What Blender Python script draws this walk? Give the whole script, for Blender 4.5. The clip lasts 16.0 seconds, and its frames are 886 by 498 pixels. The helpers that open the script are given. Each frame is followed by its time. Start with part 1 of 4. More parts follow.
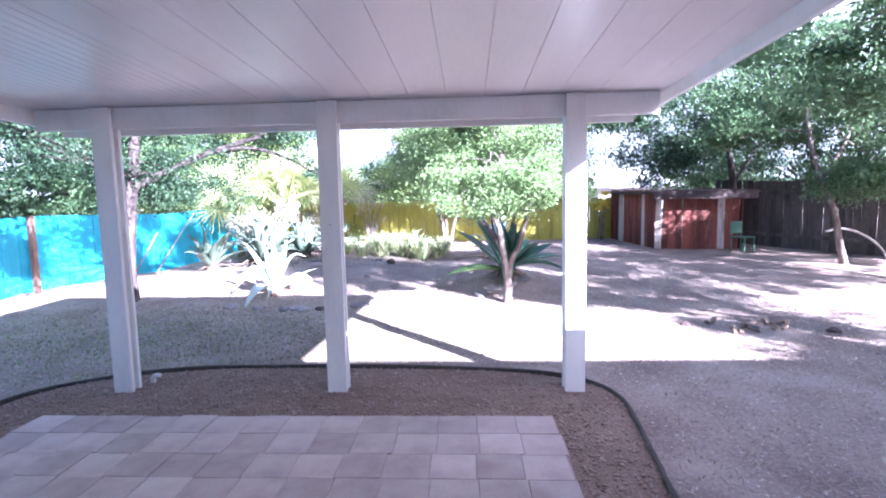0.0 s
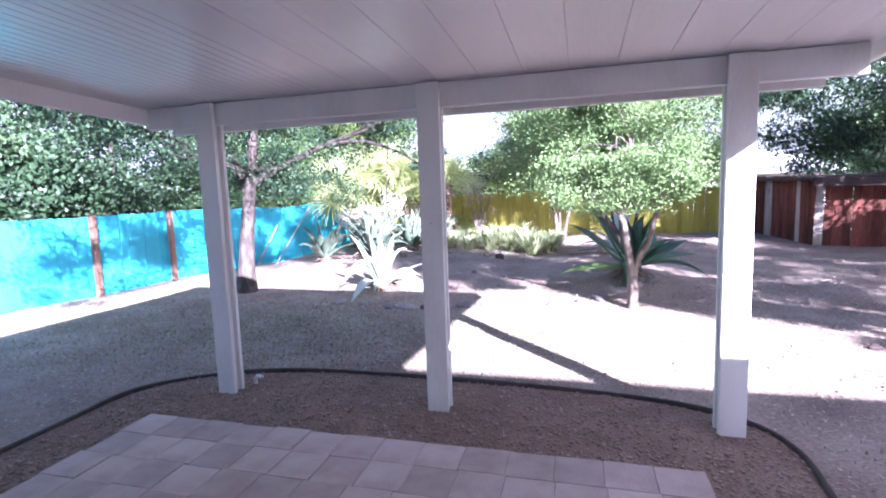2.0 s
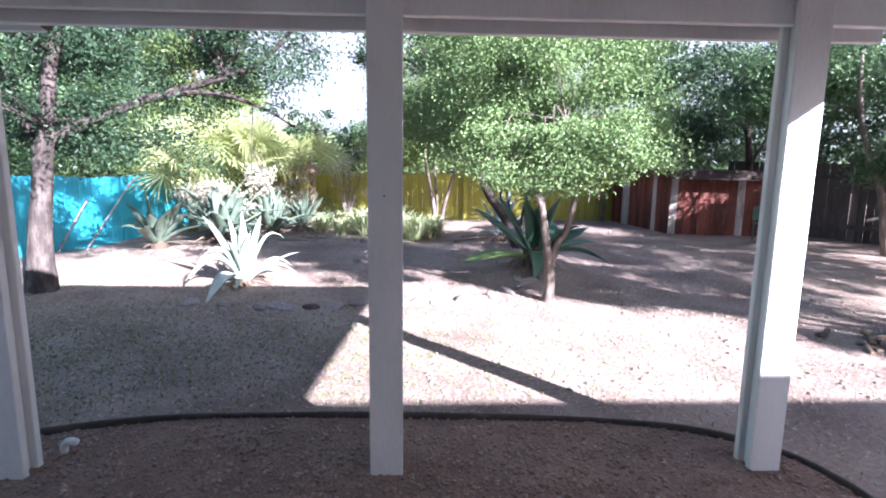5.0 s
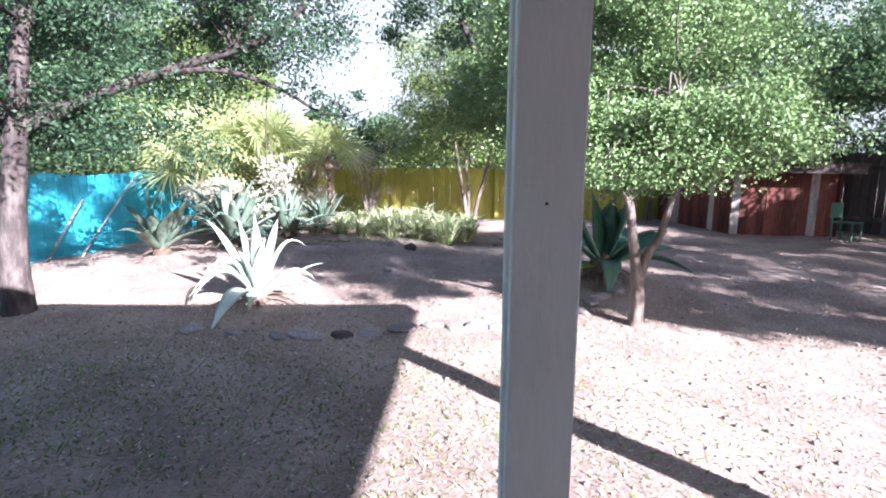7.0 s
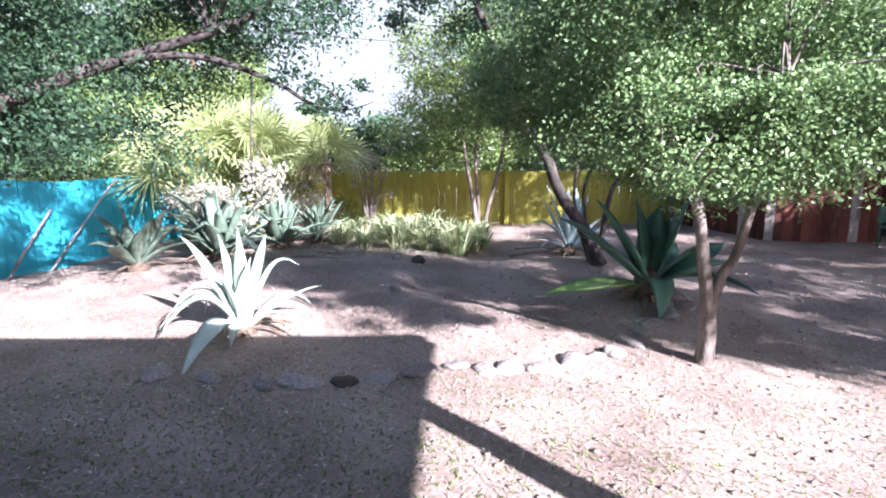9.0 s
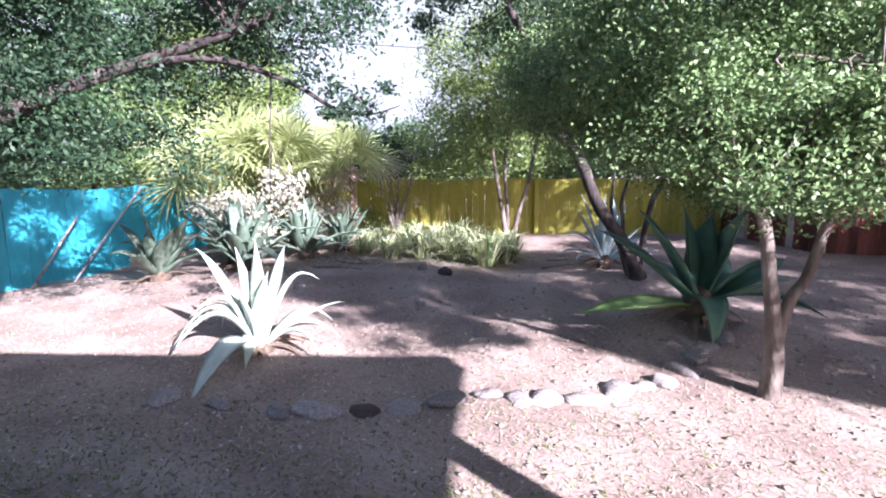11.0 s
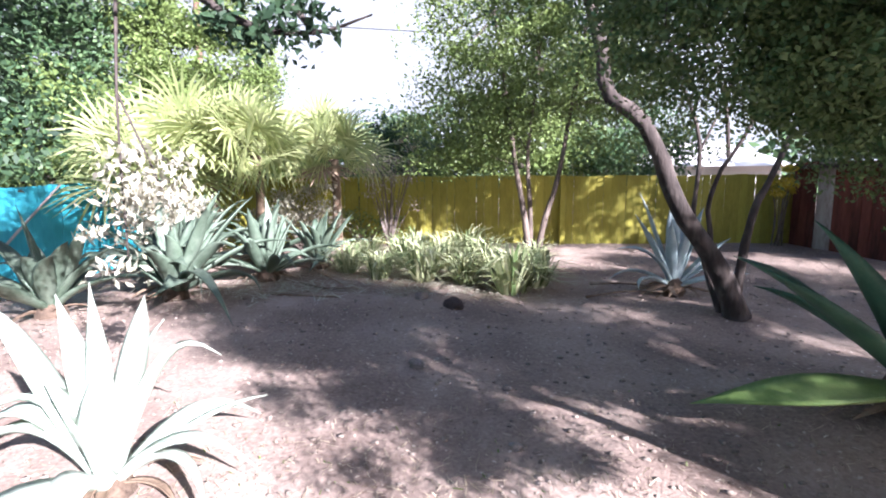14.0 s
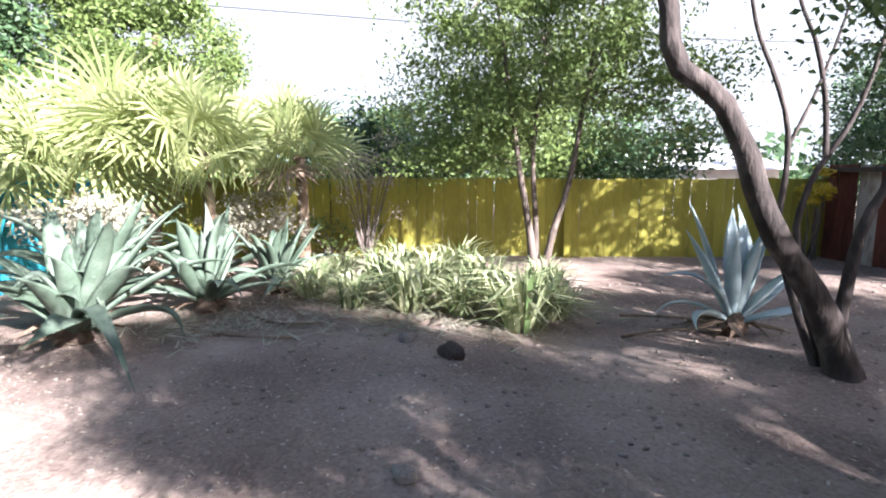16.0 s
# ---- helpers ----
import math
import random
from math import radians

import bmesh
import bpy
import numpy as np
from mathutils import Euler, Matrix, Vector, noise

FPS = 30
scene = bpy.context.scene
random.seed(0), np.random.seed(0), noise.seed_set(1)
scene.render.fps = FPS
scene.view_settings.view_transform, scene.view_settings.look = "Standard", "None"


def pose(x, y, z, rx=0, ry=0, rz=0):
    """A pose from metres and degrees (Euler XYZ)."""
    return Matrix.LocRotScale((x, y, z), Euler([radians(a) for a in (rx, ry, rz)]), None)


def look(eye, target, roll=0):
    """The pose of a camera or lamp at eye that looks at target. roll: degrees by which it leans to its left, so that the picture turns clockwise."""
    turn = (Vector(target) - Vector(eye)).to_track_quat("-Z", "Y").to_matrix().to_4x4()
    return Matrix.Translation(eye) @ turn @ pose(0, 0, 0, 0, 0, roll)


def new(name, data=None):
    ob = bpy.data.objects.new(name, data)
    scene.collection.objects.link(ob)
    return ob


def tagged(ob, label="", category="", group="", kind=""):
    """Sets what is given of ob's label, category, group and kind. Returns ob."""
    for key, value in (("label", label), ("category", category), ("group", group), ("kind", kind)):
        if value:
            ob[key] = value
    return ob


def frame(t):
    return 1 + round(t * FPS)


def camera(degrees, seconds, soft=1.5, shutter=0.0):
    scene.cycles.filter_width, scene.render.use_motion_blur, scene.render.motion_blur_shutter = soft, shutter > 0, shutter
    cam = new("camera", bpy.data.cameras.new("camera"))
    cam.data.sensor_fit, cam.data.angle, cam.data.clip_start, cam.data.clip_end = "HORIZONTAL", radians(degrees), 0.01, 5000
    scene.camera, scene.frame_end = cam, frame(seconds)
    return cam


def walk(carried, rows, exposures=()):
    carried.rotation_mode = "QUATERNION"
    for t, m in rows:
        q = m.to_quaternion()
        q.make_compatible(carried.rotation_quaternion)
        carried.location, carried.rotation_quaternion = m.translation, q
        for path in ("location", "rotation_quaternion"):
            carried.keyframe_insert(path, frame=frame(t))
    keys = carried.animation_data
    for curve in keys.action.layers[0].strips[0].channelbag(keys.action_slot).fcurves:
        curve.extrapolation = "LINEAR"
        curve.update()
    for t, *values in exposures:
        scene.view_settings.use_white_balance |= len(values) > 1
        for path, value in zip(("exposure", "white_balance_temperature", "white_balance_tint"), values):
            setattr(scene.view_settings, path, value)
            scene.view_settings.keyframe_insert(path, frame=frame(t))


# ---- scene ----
# ---------------------------------------------------------------- camera
cam = camera(82.98, 16.0, 2.0)
EXPOSURES = [(0.0, 3.78, 5080, 29), (2.0, 3.3, 5250, 31), (3.5, 3.05, 5400, 31), (4.2, 2.95, 5450, 23), (6.5, 2.78, 5580, 21), (8.5, 2.65, 5540, 20), (11.0, 2.46, 5600, 26), (12.5, 2.42, 5640, 24), (13.5, 2.43, 5700, 22), (16.0, 2.65, 5880, 16)]
# seconds, eye x y z, heading, pitch and lean in degrees
ROWS = [
    (0.0, 0.220, 1.354, 1.660, 2.90, -5.89, -1.23),
    (0.5, 0.153, 1.455, 1.675, 7.47, -6.17, -1.53),
    (1.0, 0.129, 1.588, 1.696, 10.57, -6.34, -1.82),
    (1.5, 0.178, 1.791, 1.738, 13.42, -6.48, -2.00),
    (2.0, 0.130, 1.940, 1.696, 15.39, -6.70, -1.98),
    (2.5, -0.062, 2.168, 1.645, 16.39, -6.99, -1.98),
    (3.0, -0.353, 2.342, 1.652, 16.06, -7.28, -1.79),
    (3.5, -0.593, 2.463, 1.653, 14.09, -7.51, -1.34),
    (3.7, -0.688, 2.511, 1.627, 6.29, -7.29, -0.46),
    (3.8, -0.706, 2.545, 1.614, 3.83, -7.29, -0.16),
    (4.0, -0.713, 2.606, 1.594, 0.24, -7.55, 0.40),
    (4.2, -0.711, 2.710, 1.567, -2.18, -7.91, 0.86),
    (6.3, -0.967, 3.698, 1.565, -2.08, -8.89, 0.37),
    (6.5, -1.032, 3.864, 1.560, -1.42, -8.95, 0.50),
    (7.0, -1.185, 4.285, 1.535, -1.12, -9.08, 0.30),
    (7.5, -1.335, 4.755, 1.446, -0.95, -8.82, 0.28),
    (8.0, -1.484, 4.930, 1.512, -1.93, -9.02, 0.50),
    (8.5, -1.452, 5.141, 1.522, -2.40, -8.93, 0.70),
    (8.7, -1.400, 5.190, 1.535, -2.10, -8.90, 0.40),
    (10.8, -1.369, 5.456, 1.587, 1.63, -8.23, 0.01),
    (11.0, -1.418, 5.592, 1.565, 1.54, -8.07, -0.13),
    (11.5, -1.406, 5.908, 1.529, 2.33, -8.06, -0.12),
    (12.0, -1.406, 6.264, 1.527, 2.63, -8.10, -0.07),
    (12.5, -1.454, 6.660, 1.509, 2.61, -8.04, -0.05),
    (13.0, -1.460, 7.042, 1.494, 2.44, -7.93, -0.18),
    (13.5, -1.488, 7.430, 1.477, 2.22, -7.90, -0.22),
    (14.0, -1.535, 7.754, 1.479, 1.74, -7.85, -0.24),
    (14.5, -1.541, 8.123, 1.481, 1.45, -7.88, -0.23),
    (15.0, -1.634, 8.479, 1.444, 0.65, -7.70, -0.12),
    (15.5, -1.696, 8.853, 1.426, -0.34, -7.70, 0.03),
    (16.0, -1.691, 9.140, 1.493, -0.67, -7.66, 0.11),
]


def stand(x, y, z, heading, pitch, lean):
    h, p = radians(heading), radians(pitch)
    ahead = Vector((-math.sin(h) * math.cos(p), math.cos(h) * math.cos(p), math.sin(p)))
    eye = Vector((x, y, z))
    return look(eye, eye + ahead, lean)


walk(cam, [(r[0], stand(*r[1:])) for r in ROWS], EXPOSURES)

# ---------------------------------------------------------------- light
TO_SUN = Vector((1.35, -1.51, 1.0)).normalized()
sun = new("sun", bpy.data.lights.new("sun", "SUN"))
sun.data.energy, sun.data.angle, sun.data.color = 5.0, radians(0.6), (1.0, 0.95, 0.87)
sun.matrix_world = look(TO_SUN * 60, (0, 0, 0))
world = bpy.data.worlds.new("sky")
scene.world = world
world.use_nodes = True
sky = world.node_tree.nodes.new("ShaderNodeTexSky")
sky.sky_type, sky.sun_disc = "NISHITA", False
sky.sun_elevation, sky.sun_rotation = math.asin(TO_SUN.z), math.atan2(TO_SUN.x, TO_SUN.y)
sky.dust_density, sky.air_density, sky.ozone_density = 1.2, 1.0, 1.0
world.node_tree.links.new(sky.outputs[0], world.node_tree.nodes["Background"].inputs[0])
world.node_tree.nodes["Background"].inputs[1].default_value = 0.05

# ---------------------------------------------------------------- materials


def mat(name, colours, scale=6.0, rough=0.8, bump=0.2, bump_scale=40.0, rand=0.0, metal=0.0, stretch=(1, 1, 1), fine=0.25, spec=0.3):
    """Two scales of noise through a ramp of colours, with relief; rand: lightness varied from piece to piece."""
    m = bpy.data.materials.new(name)
    m.use_nodes = True
    nt = m.node_tree
    n, l = nt.nodes, nt.links
    b = n["Principled BSDF"]
    b.inputs["Roughness"].default_value, b.inputs["Metallic"].default_value = rough, metal
    b.inputs["Specular IOR Level"].default_value = spec
    tc, mp = n.new("ShaderNodeTexCoord"), n.new("ShaderNodeMapping")
    mp.inputs["Scale"].default_value = stretch
    l.new(tc.outputs["Object"], mp.inputs[0])
    a, c = n.new("ShaderNodeTexNoise"), n.new("ShaderNodeTexNoise")
    a.inputs["Scale"].default_value, a.inputs["Detail"].default_value = scale, 5
    c.inputs["Scale"].default_value, c.inputs["Detail"].default_value = bump_scale, 4
    info = n.new("ShaderNodeObjectInfo")
    for q in (a, c):
        q.noise_dimensions = "4D"
        l.new(mp.outputs[0], q.inputs["Vector"])
        l.new(info.outputs["Random"], q.inputs["W"])
    mix = n.new("ShaderNodeMix")
    mix.inputs[0].default_value = fine
    l.new(a.outputs[0], mix.inputs[2])
    l.new(c.outputs[0], mix.inputs[3])
    r = n.new("ShaderNodeValToRGB")
    e = r.color_ramp.elements
    lo, hi = 0.33, 0.68
    e[0].position, e[0].color = lo, (*colours[0], 1)
    e[1].position, e[1].color = hi, (*colours[-1], 1)
    for k, col in enumerate(colours[1:-1]):
        e.new(lo + (hi - lo) * (k + 1) / (len(colours) - 1)).color = (*col, 1)
    l.new(mix.outputs[0], r.inputs[0])
    out = r.outputs[0]
    if rand:
        hs, mr = n.new("ShaderNodeHueSaturation"), n.new("ShaderNodeMapRange")
        mr.inputs[3].default_value, mr.inputs[4].default_value = 1 - rand, 1 + rand
        l.new(info.outputs["Random"], mr.inputs[0])
        l.new(mr.outputs[0], hs.inputs["Value"])
        l.new(out, hs.inputs["Color"])
        out = hs.outputs[0]
    l.new(out, b.inputs["Base Color"])
    bp = n.new("ShaderNodeBump")
    bp.inputs["Strength"].default_value, bp.inputs["Distance"].default_value = bump, 0.02
    l.new(c.outputs[0], bp.inputs["Height"])
    l.new(bp.outputs[0], b.inputs["Normal"])
    return m


def leaf_mat(name, dark, light, through_light=0.35, rough=0.45):
    """Leaves that differ one from the next and let some light through."""
    m = bpy.data.materials.new(name)
    m.use_nodes = True
    n, l = m.node_tree.nodes, m.node_tree.links
    b, out = n["Principled BSDF"], n["Material Output"]
    b.inputs["Roughness"].default_value = rough
    b.inputs["Specular IOR Level"].default_value = 0.25
    g, r = n.new("ShaderNodeNewGeometry"), n.new("ShaderNodeValToRGB")
    e = r.color_ramp.elements
    e[0].color, e[1].color = (*dark, 1), (*light, 1)
    l.new(g.outputs["Random Per Island"], r.inputs[0])
    l.new(r.outputs[0], b.inputs["Base Color"])
    t, mx = n.new("ShaderNodeBsdfTranslucent"), n.new("ShaderNodeMixShader")
    gain = n.new("ShaderNodeHueSaturation")
    gain.inputs["Value"].default_value, gain.inputs["Hue"].default_value = 1.5, 0.485
    l.new(r.outputs[0], gain.inputs["Color"])
    l.new(gain.outputs[0], t.inputs[0])
    mx.inputs[0].default_value = through_light
    l.new(b.outputs[0], mx.inputs[1])
    l.new(t.outputs[0], mx.inputs[2])
    l.new(mx.outputs[0], out.inputs[0])
    return m


M_SOIL = mat("dry_ground", [(0.15, 0.106, 0.09), (0.235, 0.176, 0.152), (0.325, 0.252, 0.218), (0.41, 0.332, 0.288)], 1.3, 0.95, 0.45, 44, fine=0.42, spec=0.1)
M_GRAVEL = mat("gravel_ground", [(0.14, 0.09, 0.068), (0.235, 0.16, 0.125), (0.34, 0.245, 0.195)], 4, 0.95, 0.9, 60, fine=0.6, spec=0.1)
M_STONE = mat("gravel_stone", [(0.185, 0.125, 0.095), (0.29, 0.205, 0.165), (0.44, 0.345, 0.285)], 14, 0.9, 0.2, 60, spec=0.15)
M_CLOD = mat("soil_clod", [(0.17, 0.135, 0.115), (0.28, 0.23, 0.20), (0.42, 0.36, 0.32)], 9, 0.95, 0.4, 60, spec=0.1)
M_PAVER = mat("concrete_paver", [(0.37, 0.285, 0.26), (0.46, 0.36, 0.335), (0.52, 0.43, 0.40)], 5, 0.85, 0.25, 90, rand=0.16, spec=0.2)
M_JOINT = mat("sand_joint", [(0.26, 0.20, 0.185), (0.34, 0.27, 0.25)], 20, 0.95, 0.4, 90)
M_PAINT = mat("white_paint", [(0.66, 0.645, 0.64), (0.76, 0.75, 0.75), (0.80, 0.79, 0.79)], 3, 0.6, 0.12, 70, stretch=(1, 1, 0.25))
M_CEIL = mat("ceiling_paint", [(0.66, 0.62, 0.62), (0.74, 0.70, 0.70), (0.78, 0.74, 0.74)], 2, 0.35, 0.05, 50, stretch=(1, 0.15, 1), spec=0.4)
M_EDGE = mat("edging", [(0.03, 0.025, 0.022), (0.07, 0.055, 0.05)], 12, 0.7, 0.3, 60)
M_YELLOW = mat("yellow_paint", [(0.19, 0.17, 0.03), (0.32, 0.29, 0.05), (0.40, 0.36, 0.07)], 2.2, 0.75, 0.3, 30, rand=0.10, stretch=(1, 1, 0.3))
M_TURQ = mat("turquoise_paint", [(0.03, 0.28, 0.38), (0.05, 0.37, 0.48), (0.07, 0.43, 0.54)], 1.5, 0.6, 0.25, 30, rand=0.07, stretch=(1, 1, 0.3))
M_POST = mat("weathered_post", [(0.10, 0.055, 0.042), (0.18, 0.105, 0.08), (0.27, 0.17, 0.135)], 5, 0.85, 0.5, 40, stretch=(1, 1, 0.2))
M_RED = mat("red_boards", [(0.035, 0.015, 0.012), (0.095, 0.03, 0.023), (0.155, 0.048, 0.036), (0.24, 0.14, 0.11)], 3.5, 0.8, 0.6, 30, rand=0.3, stretch=(1, 1, 0.22))
M_PEEL = mat("peeling_boards", [(0.10, 0.05, 0.04), (0.36, 0.32, 0.3), (0.5, 0.47, 0.45)], 3.5, 0.8, 0.6, 30, rand=0.15, stretch=(1, 1, 0.3))
M_GREY = mat("grey_boards", [(0.034, 0.029, 0.028), (0.075, 0.065, 0.062), (0.125, 0.11, 0.105)], 4, 0.9, 0.6, 36, rand=0.3, stretch=(1, 1, 0.2))
M_ROOF = mat("shed_roofing", [(0.04, 0.03, 0.03), (0.09, 0.065, 0.06)], 5, 0.9, 0.5, 40)
M_BARK = mat("grey_bark", [(0.07, 0.052, 0.045), (0.15, 0.12, 0.105), (0.27, 0.23, 0.205)], 11, 0.9, 0.8, 34, stretch=(1, 1, 0.35))
M_TRUNK = mat("brown_bark", [(0.05, 0.038, 0.032), (0.115, 0.088, 0.074), (0.20, 0.16, 0.135)], 10, 0.9, 0.8, 34, stretch=(1, 1, 0.35))
M_DARK = mat("dark_bark", [(0.022, 0.017, 0.016), (0.055, 0.043, 0.04), (0.13, 0.105, 0.095)], 10, 0.9, 0.8, 34, stretch=(1, 1, 0.35))
M_ROCK = mat("field_stone", [(0.15, 0.125, 0.12), (0.27, 0.235, 0.225), (0.42, 0.37, 0.35)], 9, 0.9, 0.5, 34, rand=0.25)
M_DROCK = mat("dark_stone", [(0.05, 0.036, 0.034), (0.12, 0.085, 0.08)], 9, 0.9, 0.6, 34)
M_AGAVE = mat("agave_green", [(0.06, 0.088, 0.06), (0.105, 0.142, 0.105), (0.175, 0.212, 0.168)], 4, 0.5, 0.08, 50, rand=0.12)
# paler copy of agave_green, with full sun painted into its colour
M_AGAVE_SUN = mat("sunlit_agave", [(0.28, 0.33, 0.27), (0.38, 0.43, 0.37), (0.50, 0.54, 0.48)], 4, 0.4, 0.08, 50, rand=0.12)
M_AGAVE_D = mat("dark_agave", [(0.035, 0.085, 0.06), (0.065, 0.14, 0.095), (0.11, 0.19, 0.13)], 4, 0.45, 0.08, 50, rand=0.12)
M_AGAVE_P = mat("pale_agave", [(0.22, 0.29, 0.31), (0.33, 0.41, 0.43), (0.45, 0.52, 0.53)], 4, 0.5, 0.08, 50, rand=0.12)
M_AGAVE_Y = mat("yellowing_agave", [(0.10, 0.17, 0.045), (0.17, 0.26, 0.08), (0.26, 0.34, 0.14)], 4, 0.5, 0.08, 50)
M_DRY = mat("dead_leaves", [(0.12, 0.08, 0.055), (0.22, 0.155, 0.11), (0.32, 0.24, 0.18)], 8, 0.9, 0.5, 50, rand=0.25)
M_HEART = mat("leaf_base", [(0.05, 0.035, 0.028), (0.10, 0.07, 0.052), (0.17, 0.12, 0.09)], 14, 0.9, 0.8, 60)
M_WALL = mat("stucco", [(0.62, 0.59, 0.56), (0.70, 0.67, 0.64), (0.75, 0.72, 0.69)], 3, 0.9, 0.4, 90)
M_SHINGLE = mat("roof_shingle", [(0.10, 0.09, 0.085), (0.17, 0.155, 0.15)], 6, 0.9, 0.5, 40)
M_FAR_ROOF = mat("far_roof", [(0.55, 0.53, 0.53), (0.7, 0.68, 0.68)], 2, 0.7, 0.1, 20)
M_METAL = mat("cable", [(0.05, 0.05, 0.055), (0.09, 0.09, 0.1)], 4, 0.6, 0.05, 40)
M_CHAIR = mat("green_plastic", [(0.05, 0.12, 0.085), (0.09, 0.17, 0.13)], 5, 0.5, 0.05, 40)
L_BRIGHT = leaf_mat("bright_leaves", (0.06, 0.108, 0.04), (0.21, 0.295, 0.12), 0.13, 0.5)
L_MID = leaf_mat("mid_leaves", (0.04, 0.085, 0.038), (0.13, 0.20, 0.095), 0.3, 0.45)
L_DEEP = leaf_mat("deep_leaves", (0.02, 0.042, 0.022), (0.055, 0.095, 0.048), 0.2, 0.45)
L_SHADE = leaf_mat("shade_tree_leaves", (0.015, 0.034, 0.019), (0.048, 0.085, 0.044), 0.2, 0.5)
L_LIME = leaf_mat("lime_leaves", (0.08, 0.12, 0.035), (0.20, 0.26, 0.09), 0.3, 0.4)
L_PALE = leaf_mat("pale_leaves", (0.26, 0.25, 0.18), (0.52, 0.49, 0.41), 0.2, 0.6)
L_YELLOW = leaf_mat("yellow_leaves", (0.42, 0.33, 0.02), (0.62, 0.50, 0.08))
L_PALM = leaf_mat("palm_leaves", (0.24, 0.29, 0.12), (0.46, 0.48, 0.25), 0.35)
L_STRAP = leaf_mat("strap_leaves", (0.13, 0.19, 0.075), (0.62, 0.62, 0.40), 0.25)
L_LITTER = leaf_mat("leaf_litter", (0.24, 0.185, 0.145), (0.58, 0.50, 0.43), 0.05, 0.8)
L_STRAW = leaf_mat("straw_grass", (0.22, 0.175, 0.125), (0.50, 0.43, 0.33), 0.15, 0.8)

# ---------------------------------------------------------------- building helpers


def thing(name, at=(0, 0, 0), turn=0.0, label="", category="", group="", kind=""):
    ob = new(name)
    ob.matrix_basis = pose(*at, 0, 0, turn)
    ob.empty_display_size = 0.1
    return tagged(ob, label, category, group, kind)


def finish(data, material, smooth=False):
    data.materials.append(material)
    if smooth:
        data.polygons.foreach_set("use_smooth", [True] * len(data.polygons))
    return data


def part(name, data, material, parent=None, label="", smooth=False):
    """Links a bmesh or a mesh as one mesh object under a thing or a part."""
    if isinstance(data, bmesh.types.BMesh):
        me = bpy.data.meshes.new(name)
        data.to_mesh(me)
        data.free()
        data = me
    if material and not data.materials:
        finish(data, material, smooth)
    ob = new(name, data)
    ob.parent = parent
    return tagged(ob, label)


def arrays(name, verts, quads):
    """A mesh out of computed arrays of corners and four-sided faces."""
    v, q = np.asarray(verts, np.float32).reshape(-1, 3), np.asarray(quads, np.int32).reshape(-1, 4)
    me = bpy.data.meshes.new(name)
    me.vertices.add(len(v))
    me.vertices.foreach_set("co", v.ravel())
    me.loops.add(q.size)
    me.loops.foreach_set("vertex_index", q.ravel())
    me.polygons.add(len(q))
    me.polygons.foreach_set("loop_start", np.arange(len(q), dtype=np.int32) * 4)
    me.update(calc_edges=True)
    me.validate()
    return me


def box(x0, x1, y0, y1, z0, z1, bevel=0.004, bm=None):
    bm = bm or bmesh.new()
    made = bmesh.ops.create_cube(bm, size=1)["verts"]
    for v in made:
        v.co = Vector(((x0 + x1) / 2 + v.co.x * (x1 - x0), (y0 + y1) / 2 + v.co.y * (y1 - y0), (z0 + z1) / 2 + v.co.z * (z1 - z0)))
    if bevel:
        es = list({e for v in made for e in v.link_edges})
        bmesh.ops.bevel(bm, geom=es, offset=bevel, segments=1, affect="EDGES")
    return bm


def smooth_line(points, n):
    """A curve through points (Catmull-Rom), as n places."""
    p = np.asarray(points, float)
    p = np.vstack([2 * p[0] - p[1], p, 2 * p[-1] - p[-2]])
    u = np.linspace(0, len(p) - 3 - 1e-6, n)
    i = u.astype(int)
    f = (u - i)[:, None]
    a, b, c, d = p[i], p[i + 1], p[i + 2], p[i + 3]
    return 0.5 * (2 * b + (c - a) * f + (2 * a - 5 * b + 4 * c - d) * f ** 2 + (3 * b - a - 3 * c + d) * f ** 3)


def tube_arrays(points, r0, r1, n=14, sides=8, wobble=0.08, rng=None, flare=0.0):
    c = smooth_line(points, n)
    t = np.gradient(c, axis=0)
    t /= np.linalg.norm(t, axis=1)[:, None] + 1e-9
    ref = np.tile([0.31, 0.95, 0.05], (n, 1))
    a = np.cross(t, ref)
    a /= np.linalg.norm(a, axis=1)[:, None] + 1e-9
    b = np.cross(t, a)
    u = np.linspace(0, 1, n)
    r = r0 + (r1 - r0) * u ** 0.8 + flare * np.exp(-u * 9)
    ang = np.linspace(0, 2 * np.pi, sides, endpoint=False)
    k = 1 + (rng.normal(0, wobble, (n, sides)) if rng is not None else 0)
    rr = r[:, None] * k
    v = c[:, None, :] + a[:, None, :] * (np.cos(ang) * rr)[..., None] + b[:, None, :] * (np.sin(ang) * rr)[..., None]
    i, j = np.meshgrid(np.arange(n - 1), np.arange(sides), indexing="ij")
    j2 = (j + 1) % sides
    q = np.stack([i * sides + j, i * sides + j2, (i + 1) * sides + j2, (i + 1) * sides + j], -1).reshape(-1, 4)
    v = v.reshape(-1, 3)
    caps = []
    for base in (0, (n - 1) * sides):
        for m in range(1, sides - 2, 2):
            caps.append([base, base + m, base + m + 1, base + m + 2])
    return v, np.vstack([q, np.array(caps)])


def joined(pieces):
    vs, qs, off = [], [], 0
    for v, q in pieces:
        vs.append(v)
        qs.append(np.asarray(q) + off)
        off += len(v)
    return np.vstack(vs), np.vstack(qs)


def tube(name, runs, material, parent, rng=None, sides=8, n=14, label="", flare=0.0):
    v, q = joined([tube_arrays(p, a, b, n, sides, 0.07, rng, flare) for p, a, b in runs])
    return part(name, arrays(name, v, q), material, parent, label, smooth=True)


